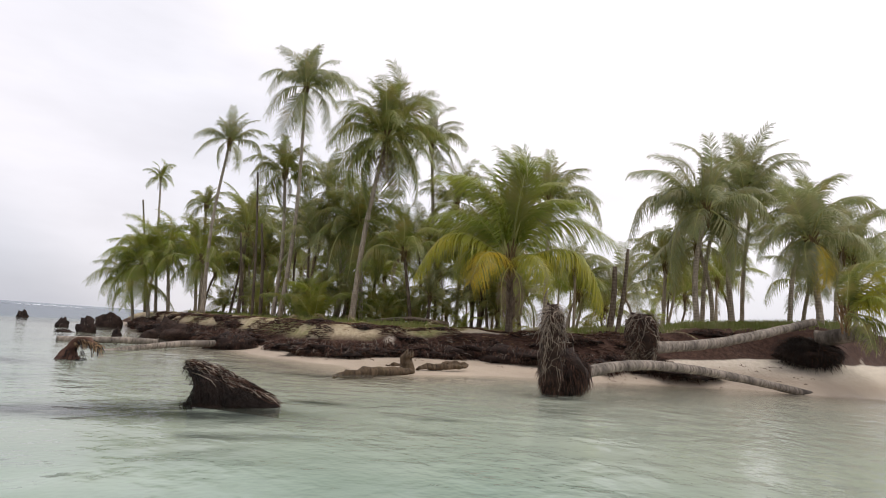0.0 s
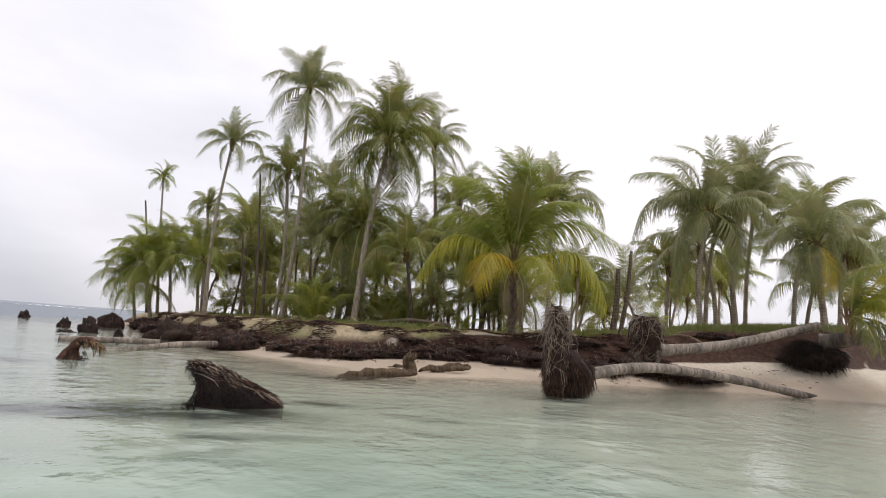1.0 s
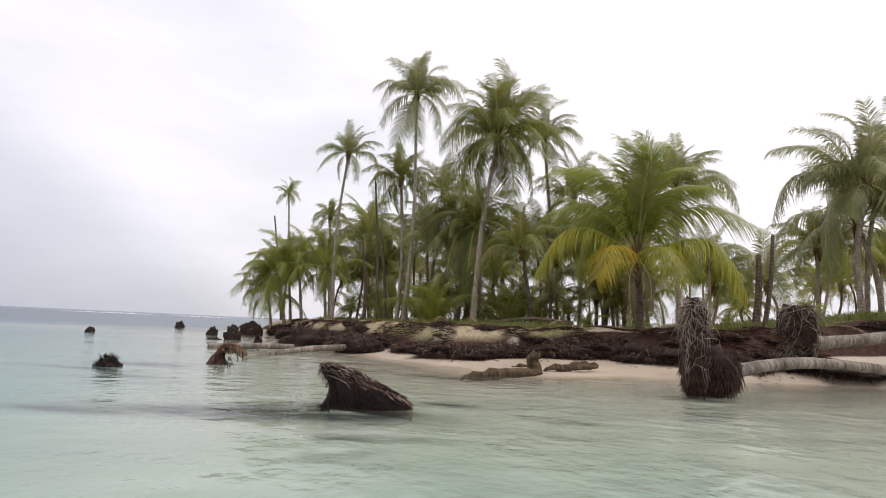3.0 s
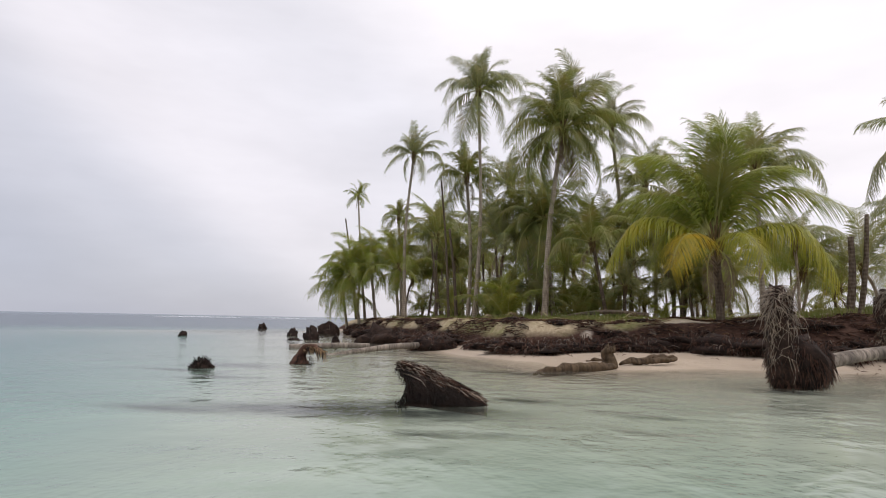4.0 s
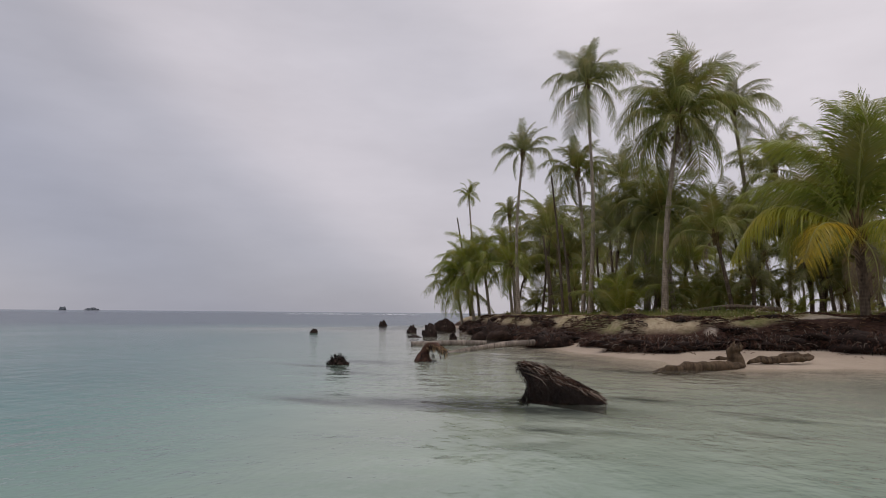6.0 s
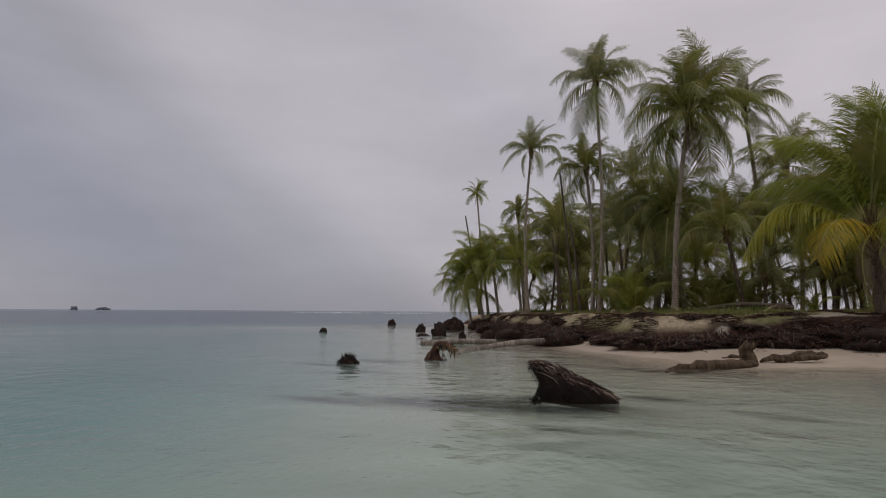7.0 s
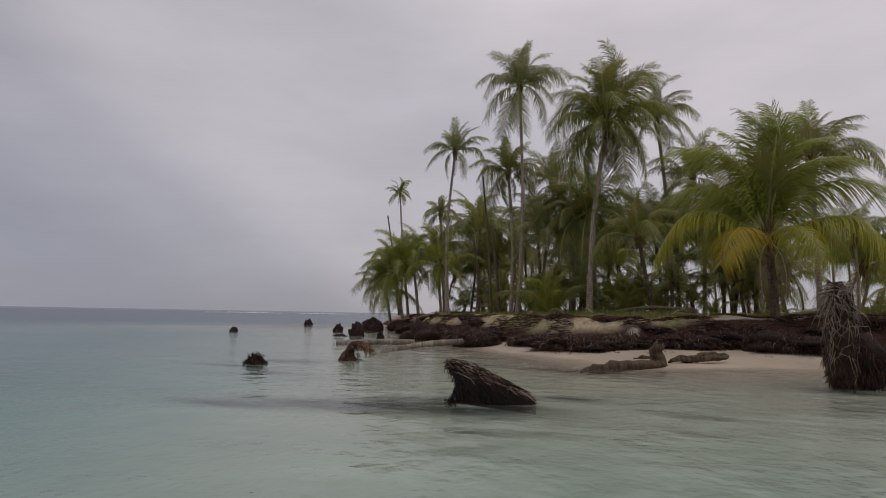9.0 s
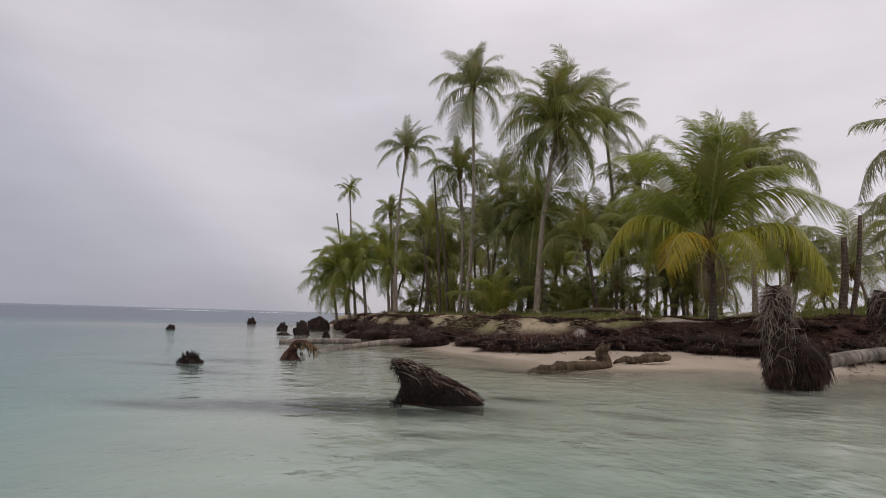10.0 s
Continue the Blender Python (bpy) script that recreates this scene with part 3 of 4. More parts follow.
palm((-3.35, 23.8, gz(-3.35, 23.8)), (-2.57, 23.9, 8.85), "large coconut palm with a pale leaning trunk and dense crown",
     scaled([(5, -140), (50, -108), (-34, -112), (-80, -48), (-105, 0), (-95, 75), (-62, 118), (-20, 130), (22, 130), (60, 98), (85, 50), (95, -10), (88, -60), (-60, -90), (20, -125)], 0.0235),
     GREEN, 0.19, 0.115, 18, 2.7, 13, mid=(0.25, 0, 3.9), boss=1.1, dead=5)
palm((-0.55, 27.1, gz(-0.55, 27.1)), (-0.70, 27.1, 9.8), "coconut palm with weathered fronds behind the large one",
     scaled([(35, -78), (-10, -75), (62, -2), (55, 45), (15, 70), (-45, -20), (48, -40), (-30, 50)], 0.0265), GREY, 0.15, 0.10, 6, 1.8, 15, mid=(0.2, 0, 4.4))
palm((-3.3, 26.9, gz(-3.3, 26.9)), (-3.75, 26.9, 5.6), "shaded coconut palm with long drooping fronds",
     scaled([(-90, -10), (-75, 45), (85, -5), (80, 40), (-40, 95), (35, 95), (0, -80), (-60, -50), (60, -55), (-10, 100)], 0.0265), GREEN, 0.16, 0.12, 10, 2.3, 17, dead=7)
palm((2.20, 16.95, gz(2.20, 16.95)), (2.12, 16.9, 3.10), "young coconut palm with broad fresh and yellowing fronds",
     (), FRESH, 0.16, 0.14, 0, 2.6, 19, bark=BARK_DARK, boss=1.0, dead=4,
     special=((-0.45, 0.1, 3.35, FRESH, ""), (0.75, -0.2, 3.05, FRESH, ""), (-0.95, 0.6, 3.0, FRESH, ""), (0.15, -0.6, 3.2, FRESH, ""), (-0.15, 0.5, 3.4, FRESH, ""), (0.35, 0.3, 3.25, FRESH, ""), (1.4, 0.7, 2.6, FRESH, ""),
              (-2.25, -0.2, 2.35, FRESH, "", "out"), (-1.7, -0.9, 2.2, FRESH, "", "out"), (-2.5, -0.5, 0.95, FRESH, "", "arch"), (2.3, 0.2, 1.85, FRESH, "", "arch"),
              (1.7, -0.8, 1.75, FRESH, "", "out"), (2.95, -0.4, 0.70, FRESH, "", "arch"), (-2.1, 1.4, 0.6, FRESH, "", "arch"),
              (-1.25, -1.2, -0.85, YELLOW, "yellow drooping frond", "arch"), (2.55, -0.7, -1.05, TURNING, "yellow-green drooping frond", "arch"),
              (-2.75, -0.1, -0.60, TURNING, "yellow-green drooping frond", "arch"), (1.9, 0.6, -0.6, FRESH, "", "arch"), (-1.6, 1.2, -0.7, FRESH, "", "arch"), (0.9, -1.5, -0.9, TURNING, "yellow-green drooping frond", "arch")))
palm((3.75, 19.75, gz(3.75, 19.75)), (3.7, 19.7, 5.6), "coconut palm behind the young yellowing one",
     scaled([(-10, -85), (25, -80), (70, -20), (55, 30), (60, -60), (-60, -50), (-70, 10), (10, 75)], 0.0195), GREEN, 0.13, 0.10, 8, 1.9, 21)
palm((8.7, 19.2, gz(8.7, 19.2)), (8.94, 19.2, 5.6), "coconut palm with a grey wind-combed crown",
     scaled([(-40, -138), (-5, -135), (-85, -110), (-122, -60), (-128, 55), (-100, 10), (-64, 112), (-35, 125), (40, -100), (96, 25), (72, 100), (30, 120)], 0.0188),
     GREY, 0.15, 0.11, 8, 2.2, 23, mid=(-0.1, 0, 1.9), boss=1.0)
palm((11.0, 21.4, gz(11.0, 21.4)), (11.4, 21.3, 6.9), "coconut palm with an upright dense crown",
     scaled([(-25, -118), (20, -118), (0, -110), (65, -62), (62, 0), (-55, -60), (-45, -95), (50, -95), (80, -30), (-60, 10)], 0.0208), GREY, 0.16, 0.11, 8, 2.2, 25, mid=(-0.15, 0, 2.6))
palm((11.95, 17.9, gz(11.95, 17.9)), (11.52, 17.72, 4.5), "coconut palm with arching fronds and one yellow frond",
     scaled([(-20, -112), (15, -110), (55, -102), (95, -48), (92, 45), (-72, -85), (-62, 70), (-85, 20), (40, 90), (-30, 95)], 0.0174), GREY, 0.16, 0.12, 8, 2.0, 27, boss=1.1,
     special=((0.1, -0.5, -1.45, YELLOW, "yellow hanging frond"),))
palm((15.9, 21.8, gz(15.9, 21.8)), (15.7, 21.7, 4.6), "coconut palm at the edge of the grove", (), GREEN, 0.14, 0.10, 16, 2.1, 29)
palm((9.2, 23.4, gz(9.2, 23.4)), (9.28, 23.4, 4.3), "short coconut palm with a dark drooping crown",
     scaled([(-55, 30), (50, 30), (-60, -20), (50, -20), (-30, 55), (30, 55), (0, -60)], 0.0228), GREEN, 0.13, 0.09, 8, 1.6, 31)
palm((-14.3, 29.8, gz(-14.3, 29.8)), (-14.9, 29.5, 3.3), "bushy coconut palm at the tip of the island",
     scaled([(-58, 35), (-60, -5), (-45, -45), (-20, -60), (20, -60), (50, -30), (55, 20), (-40, 70), (20, 65), (-5, 75)], 0.0300), FRESH, 0.14, 0.10, 10, 1.9, 33)

for x, y, h, lean, seed in ((9.9, 20.6, 3.0, -0.6, 51), (10.4, 22.6, 4.4, 0.5, 52), (13.2, 21.6, 4.2, 0.8, 54), (12.7, 24.0, 5.0, 0.4, 56), (14.4, 20.8, 2.8, 0.3, 57)):
    palm((x, y, gz(x, y)), (x + lean, y, gz(x, y) + h), "leaning coconut palm with a drooping weathered crown", (), GREY if seed % 2 else GREEN, 0.13, 0.10, 12, 2.4, seed, low=-0.8, sway=-lean * 0.25)
for x, y, h, seed in ((14.9, 23.6, 2.0, 46), (17.4, 24.6, 2.8, 47)):
    palm((x, y, gz(x, y)), (x + 0.3, y - 0.2, gz(x, y) + h), "short bushy coconut palm at the edge of the grove", (), GREY if seed % 2 else GREEN, 0.12, 0.10, 12, 2.0, seed, low=-0.7)
for x, y, h, seed in ((-13.6, 30.2, 3.0, 41), (-12.6, 31.2, 3.6, 42), (-14.9, 31.6, 3.2, 43), (-15.8, 31.2, 2.2, 44), (-11.6, 29.6, 2.8, 45)):
    palm((x, y, gz(x, y)), (x - 0.35, y - 0.2, gz(x, y) + h), "bushy coconut palm at the tip of the island", (), FRESH if seed % 2 else GREEN, 0.13, 0.10, 13, 2.3, seed, low=-0.8)

# ---- the grove behind, and bare dead trunks ----
rnd = random.Random(77)
LABELS = ("coconut palm in the grove with a shaggy green crown", "slender coconut palm in the shaded grove")
spots = []
for i in range(900):
    x = rnd.uniform(-17.0, 18)
    y = np.interp(x, FOOT_X, FOOT_Y) + rnd.uniform(7.0, 24.0)
    if x > 3.5:
        y += 4
    if inland(np.float64(x), np.float64(y)) < 2.5 or any((x - a) ** 2 + (y - b) ** 2 < 2.0 for a, b in spots):
        continue
    if 0.26 < x / y < 0.37 and rnd.random() < 0.85 or x / y >= 0.37 and rnd.random() < 0.3:
        continue
    spots.append((x, y))
    if len(spots) >= 62:
        break
for i, (x, y) in enumerate(spots):
    h = rnd.uniform(2.4, 5.2) * (0.75 if x > 3.5 else 1.0) * (1.0 + 0.012 * (y - 24))
    if -1.5 < x < 3:
        h = rnd.uniform(2.2, 4.6)
    elif 3 < x < 7.5:
        h = rnd.uniform(1.9, 3.2)
    elif x > 7.5:
        h = rnd.uniform(2.0, 4.0)
    if 0.27 < x / y < 0.37:
        h *= 0.45
    lean = rnd.uniform(-0.7, 0.7)
    g = gz(x, y)
    palm((x, y, g), (x + lean, y + rnd.uniform(-0.4, 0.4), g + h), LABELS[i % 2], (), (GREEN, GREEN, GREY, FRESH)[i % 4], rnd.uniform(0.09, 0.13), rnd.uniform(0.07, 0.09),
         13 if x < 0 else 11, rnd.uniform(1.9, 2.8), 100 + i, bark=BARK_DARK if i % 3 else BARK, dead=i % 3, low=-0.45, sway=rnd.uniform(-0.25, 0.25))


for i, (x, y, z, reach) in enumerate(((-5.0, 28.0, 6.0, 2.4), (-1.1, 28.4, 5.2, 2.4), (0.7, 27.0, 7.0, 2.2), (1.6, 25.0, 4.9, 2.3), (-5.9, 29.4, 7.9, 2.1), (2.9, 26.0, 4.2, 2.2))):
    palm((x + 0.3, y, gz(x + 0.3, y)), (x, y, z), LABELS[i % 2], (), (GREEN, GREY, GREEN)[i % 3], 0.12, 0.09, 14, reach, 240 + i, bark=BARK_DARK if i % 2 else BARK, dead=2, low=-0.5, sway=0.2)


def young_palm(x, y, size, seed, kinds=FRESH):
    r = random.Random(seed)
    ob = thing("young_palm", (x, y, gz(x, y)), "young coconut palm sprouting from the sandy ground", "palm tree", "young palms")
    for i in range(9):
        a, el = i * 2.4 + seed, 1.35 - 1.0 * (i / 9)
        ln = size * r.uniform(0.75, 1.05)
        hang_frond(ob, Vector((0, 0, 0)), (math.cos(a) * math.cos(el) * ln, math.sin(a) * math.cos(el) * ln, math.sin(el) * ln), kinds, r)
    return ob


for i, (x, y, size) in enumerate(((-4.9, 24.2, 2.2), (-6.0, 26.0, 1.9), (-0.9, 25.0, 1.5), (-1.9, 27.5, 2.0), (-8.6, 29, 1.6), (-2.2, 25.2, 1.6), (1.2, 24.0, 0.9), (3.1, 23.0, 0.8), (6.3, 24.0, 0.8), (-3.9, 29.5, 2.3), (-6.6, 31.0, 2.4))):
    young_palm(x, y, size, 300 + i, (FRESH, GREEN, GREEN)[i % 3])
rnd = random.Random(91)
for i in range(30):
    x = -14.0 + 0.62 * i + rnd.uniform(-0.3, 0.3)
    y = float(np.interp(x, FOOT_X, FOOT_Y)) + rnd.uniform(8.5, 18.0)
    g = gz(x, y)
    palm((x, y, g), (x + rnd.uniform(-0.3, 0.3), y, g + rnd.uniform(0.5, 1.5)), "short young coconut palm in the shade of the grove", (), (GREEN, GREY, GREEN)[i % 3], 0.11, 0.10, 11, rnd.uniform(1.3, 2.0), 400 + i, bark=BARK_DARK, low=-0.5, group="short palms", boss=0.6)


def dead_trunk(base, top, r, label):
    b, t = Vector(base), Vector(top)
    ob = thing("dead_trunk", b, label, "dead tree", "bare dead trunks")
    d = t - b
    part("trunk", trunk_mesh([(0, 0, -0.2), d * 0.5 + Vector((0.06, 0, 0)), d], r, r * 0.62, BARK_DARK, 1.2, 8, 12), ob)
    return ob


dead_trunk((-18.4, 37.5, gz(-17.2, 37.5)), (-19.45, 37.3, 8.0), 0.08, "bare leaning dead palm trunk without a crown")
dead_trunk((-8.3, 26.9, gz(-8.3, 26.9)), (-8.75, 26.7, 7.7), 0.065, "tall bare dead palm trunk without a crown")
dead_trunk((-8.3, 28.2, gz(-8.3, 28.2)), (-8.75, 28.2, 5.5), 0.09, "short bare dead palm trunk without a crown")
dead_trunk((-9.6, 29.0, gz(-9.6, 29.0)), (-10.0, 29.0, 5.1), 0.08, "short bare dead palm trunk without a crown")
dead_trunk((5.4, 17.3, gz(5.4, 17.3)), (5.68, 17.25, 3.75), 0.075, "charred bare trunk standing on the bank")
dead_trunk((5.2, 17.4, gz(5.2, 17.4)), (5.33, 17.35, 3.2), 0.11, "broken grey trunk standing on the bank")


# ---- upturned roots ----
def blob_mesh(name, radii, seed, material, rough=0.25, sub=3, freq=2.2, square=1.0):
    bm = bmesh.new()
    bmesh.ops.create_icosphere(bm, subdivisions=sub, radius=1.0)
    for v in bm.verts:
        p = Vector([math.copysign(abs(a) ** square, a) for a in v.co])
        k = 1 + rough * noise.fractal(p * freq + Vector((seed, 0, 0)), 1.0, 2.0, 4)
        v.co = Vector((p.x * radii[0], p.y * radii[1], p.z * radii[2])) * k
    me = bpy.data.meshes.new(name)
    bm.to_mesh(me)
    bm.free()
    me.materials.append(material)
    me.polygons.foreach_set("use_smooth", np.ones(len(me.polygons), bool))
    return me


def strands(radii, count, length, seed, fall=1.0, spread=0.6, thick=0.010, keep=None, square=1.0, floor=None):
    """Roots that leave the surface of an egg of those radii and droop."""
    r = random.Random(seed)
    lines = []
    while len(lines) < count:
        d = Vector((r.gauss(0, 1), r.gauss(0, 1), r.gauss(0, 1))).normalized()
        if keep and not keep(d):
            continue
        p = Vector([math.copysign(abs(a) ** square, a) * b for a, b in zip(d, radii)]) * 0.95
        ln = length * r.uniform(0.35, 1.2)
        side = Vector((r.uniform(-1, 1), r.uniform(-1, 1), r.uniform(-0.6, 0.6))) * 0.6
        a = p + (d * spread + side * 0.4) * ln * 0.4
        b = a + (d * spread * 0.5 + side * 0.5 + Vector((0, 0, -fall))) * ln * 0.35
        c = b + (side * 0.7 + Vector((0, 0, -fall))) * ln * 0.35
        t = thick * r.uniform(0.5, 1.4)
        if floor is not None:
            a.z, b.z, c.z = max(a.z, floor), max(b.z, floor), max(c.z, floor)
        lines.append(([p, a, b, c], t, t * 0.35))
    return lines


def fibre(name, lines, material, parent, label=""):
    return tagged(part(name, tubes(name, lines, material), parent, label), kind="stuff")


def root_ball(place, radii, label, seed=1, dark=220, dry=60, length=0.35, turn=0.0, name="root_ball", group="", fall=1.0, red=0, keep=None, spread=0.6, of=None, rough=0.38, square=1.0, fine=1.0):
    """A ball of upturned roots: a thing of its own, or a part of the palm that it belongs to."""
    m = Matrix.Translation(place) @ Matrix.Rotation(turn, 4, "Z")
    core = blob_mesh("root_core", radii, seed, ROOT_CORE if square >= 1 else ROOT_BROWN, rough, square=square)
    for v in core.vertices:
        v.co.z = max(v.co.z, -place[2] - 0.35)
    if of:
        ob = part(name, core, of, label, of.matrix_world.inverted() @ m)
    else:
        ob = thing(name, m, label, "tree roots", group)
        part("root_core", core, ob)
    fibre("wet_root_fibre", strands(radii, dark, length, seed, fall, spread, 0.013 * fine, keep, square, -place[2] - 0.03), ROOT_DARK, ob, "dark wet roots")
    if red:
        fibre("red_root_fibre", strands(radii, red, length, seed + 5, fall, spread, 0.014 * fine, keep, square, -place[2] - 0.03), ROOT_RED, ob, "red-brown fibrous roots")
    if dry:
        fibre("dry_root_fibre", strands(radii, dry, length * (1.1 if square >= 1 else 1.3), seed + 9, fall * (1.0 if square >= 1 else 1.5), spread, (0.010 if square >= 1 else 0.016) * fine, lambda d: d.z > -0.5 and (square == 1 or d.x * 0.9 + d.y * 0.5 < 0.15 and d.z > -0.1) and (keep is None or keep(d)), square), ROOT_STRAW if square < 1 else ROOT_GREY, ob, "dry grey roots")
    return ob


def fallen_trunk(points, r0, r1, label, material=LOG_BARK):
    p0 = Vector(points[0])
    ob = thing("fallen_palm", p0, label, "fallen tree", "fallen palms")
    me = trunk_mesh([Vector(p) - p0 for p in points], r0, r1, material, 1.25, 12, 40, 0.012)
    part("trunk", me, ob)
    return ob


# the slanted stump in the shallows
def slanted_stump(place):
    ob = thing("palm_stump", place, "dark slanted palm stump with matted straw roots standing in the water", "tree stump")

    def skin(u, w, off=0.0):
        """u runs down the ridge, w round it from the near foot over the top; off stands clear of the skin."""
        top = float(np.interp(u, (0, 0.08, 0.3, 0.6, 0.85, 1), (0.40, 0.405, 0.33, 0.21, 0.10, 0.015)))
        half = 0.25 * (1 - 0.55 * u * u)
        v = math.sin(w) ** 0.45
        y = -math.cos(w) * half * (1.25 - 0.25 * v)
        x = -0.46 + 0.96 * u + (1 - u) ** 3 * float(np.interp(v, (0, 0.25, 0.5, 0.8, 1), (-0.05, 0.02, 0.05, -0.02, -0.11)))
        return Vector((x, y - math.cos(w) * off, v * top + math.sin(w) * off))

    verts, faces = [], []
    n, ring = 26, 18
    for i in range(n + 1):
        for j in range(ring + 1):
            w = math.pi * (0.02 + 0.96 * j / ring)
            p = skin(i / n, w)
            lump = noise.fractal(p * 7, 1.0, 2.0, 4)
            verts.append(p + Vector((0.5 * lump, -math.cos(w) * lump, math.sin(w) * lump)) * 0.035 - Vector((0, 0, 0.08 if j in (0, ring) else 0)))
        if i:
            a, b = (i - 1) * (ring + 1), i * (ring + 1)
            faces += [(a + j, b + j, b + j + 1, a + j + 1) for j in range(ring)]
    mid = len(verts)
    verts.append(Vector((-0.36, 0, 0.16)))
    faces += [(j, j + 1, mid) for j in range(ring)]
    faces.append(tuple(range(n * (ring + 1), (n + 1) * (ring + 1)))[::-1])
    part("root_core", mesh_from("root_core", verts, faces, ROOT_CORE), ob)
    r = random.Random(4)

    def jitter(size):
        return Vector((r.uniform(-1, 1), r.uniform(-1, 1), r.uniform(-1, 1))) * size

    dry, wet = [], []
    for i in range(900):
        u, w = r.uniform(0.0, 0.80) ** 1.1, math.pi * min(max(r.gauss(0.47, 0.09), 0.2), 0.75)
        ln, drop, clear = r.uniform(0.06, 0.34), r.uniform(-0.20, 0.45), r.uniform(0.004, 0.035)
        loose = r.uniform(0.0, 0.05) if i % 4 == 0 else 0.0
        pts = [skin(min(u + ln * k, 1.0), max(w - drop * k, 0.05), clear + loose * k) + jitter(0.026) for k in (0, 0.35, 0.7, 1)]
        if i % 14 == 0:
            pts[0] += Vector((-r.uniform(0.0, 0.07), 0, r.uniform(-0.02, 0.03)))
        dry.append((pts, r.uniform(0.0035, 0.0085), 0.0025))
    for i in range(800):
        u, w = r.uniform(0.0, 0.92), math.pi * r.uniform(0.06, 0.36)
        ln, drop = r.uniform(-0.03, 0.12), r.uniform(0.2, 0.7)
        wet.append(([skin(min(max(u + ln * k, 0.0), 1.0), max(w - drop * k, 0.03), 0.005 + 0.02 * k) + jitter(0.012) for k in (0, 0.5, 1)], r.uniform(0.003, 0.007), 0.002))
    for i in range(150):
        z, y = r.uniform(0.0, 0.40), r.uniform(-0.19, 0.19)
        x = -0.46 + float(np.interp(z / 0.41, (0, 0.25, 0.5, 0.8, 1), (-0.05, 0.02, 0.05, -0.02, -0.11)))
        out = r.uniform(0.01, 0.06)
        wet.append(([Vector((x + 0.03, y, z)), Vector((x - out * 0.6, y * 1.1, z + 0.01)), Vector((x - out, y * 1.15, z - r.uniform(0.0, 0.08)))], 0.005, 0.002))
    for i in range(30):
        p = Vector((-0.50 + r.uniform(-0.03, 0.1), r.uniform(-0.3, -0.1), 0.0))
        wet.append(([p, p + Vector((-0.02, -0.02, 0.04)), p + Vector((r.uniform(-0.10, 0.0), r.uniform(-0.05, 0.0), r.uniform(0.03, 0.10)))], 0.003, 0.002))
    fibre("dry_root_fibre", dry[0::5], ROOT_GREY, ob, "dry grey root strands")
    fibre("straw_root_fibre", dry[1::10], ROOT_STRAW, ob, "bleached straw root strands")
    fibre("brown_root_fibre", dry[2::5] + dry[4::10], ROOT_RED, ob, "brown root strands")
    fibre("dark_root_fibre", dry[3::5] + dry[9::10] + dry[6::10], ROOT_BROWN, ob, "dark brown root strands")
    fibre("wet_root_fibre", wet, ROOT_DARK, ob, "dark wet root strands")
    return ob


stump = slanted_stump(Matrix.Translation((-2.03, 6.44, -0.03)) @ Matrix.Rotation(0.30, 4, 'Z') @ Matrix.Diagonal((0.92, 1.0, 1.06, 1)))


def tangle(radii, count, length, seed, thick, keep, square=0.5, down=0.6):
    """Dry roots that lie crosswise on the face of a root plate."""
    r = random.Random(seed)
    lines = []
    while len(lines) < count:
        d = Vector((r.gauss(0, 1), r.gauss(0, 1), r.gauss(0, 1))).normalized()
        if not keep(d):
            continue
        p = Vector([math.copysign(abs(a) ** square, a) * b for a, b in zip(d, radii)])
        way = Vector((r.gauss(0, 0.6), r.gauss(0, 0.4), r.gauss(0, 0.6) - down))
        way = (way - d * way.dot(d)).normalized() * length * r.uniform(0.4, 1.2)
        lift = r.uniform(0.01, 0.045)
        side = d.cross(way) * r.uniform(-0.35, 0.35)
        lines.append(([p, p + way * 0.35 + d * lift + side * 0.6, p + way * 0.7 + d * lift * 0.9 + side, p + way + d * r.uniform(-0.02, 0.05) + Vector((0, 0, -0.05))], thick * r.uniform(0.6, 1.3), thick * 0.4))
    return lines


# the root plate that stands on edge, with its trunk sagging into the sea
near_palm = fallen_trunk([(2.45, 10.35, 0.30), (3.1, 11.0, 0.41), (3.9, 11.75, 0.50), (5.0, 12.6, 0.51), (6.3, 13.4, 0.42), (7.6, 14.0, 0.27), (8.8, 14.5, 0.10), (10.4, 15.0, -0.14)], 0.108, 0.092,
                         "grey fallen palm with upright roots, trunk sagging into the sea")
plate = root_ball((2.04, 10.1, 0.70), (0.165, 0.22, 0.74), "upright root plate shaggy with dry straw roots", 21, 700, 0, 0.22, red=1500, spread=0.20, fall=0.45, square=0.55, fine=0.45, name="root_plate", of=near_palm, rough=0.28)
fibre("straw_root_fibre", tangle((0.175, 0.235, 0.76), 120, 0.27, 5, 0.005, lambda d: d.y < 0.1 and d.z > -0.15 and d.x < 0.35, down=1.0), ROOT_STRAW, plate, "tangled bleached straw roots")
fibre("dry_root_fibre", tangle((0.175, 0.235, 0.76), 200, 0.20, 6, 0.0045, lambda d: d.y < 0.4 and d.z > -0.1), ROOT_GREY, plate, "tangled dry grey roots")
root_ball((2.33, 10.28, 0.37), (0.42, 0.34, 0.38), "dark root boss at the trunk's foot", 23, 900, 0, 0.20, red=1400, spread=0.30, name="root_boss", of=near_palm, fine=0.5, rough=0.45)
bank_palm = fallen_trunk([(4.95, 13.35, 0.88), (5.55, 13.6, 0.93), (6.7, 14.1, 1.07), (8.0, 14.75, 1.32), (9.3, 15.35, 1.62), (10.3, 15.8, 1.86)], 0.135, 0.105, "long fallen palm with its root plate, resting on the bank")
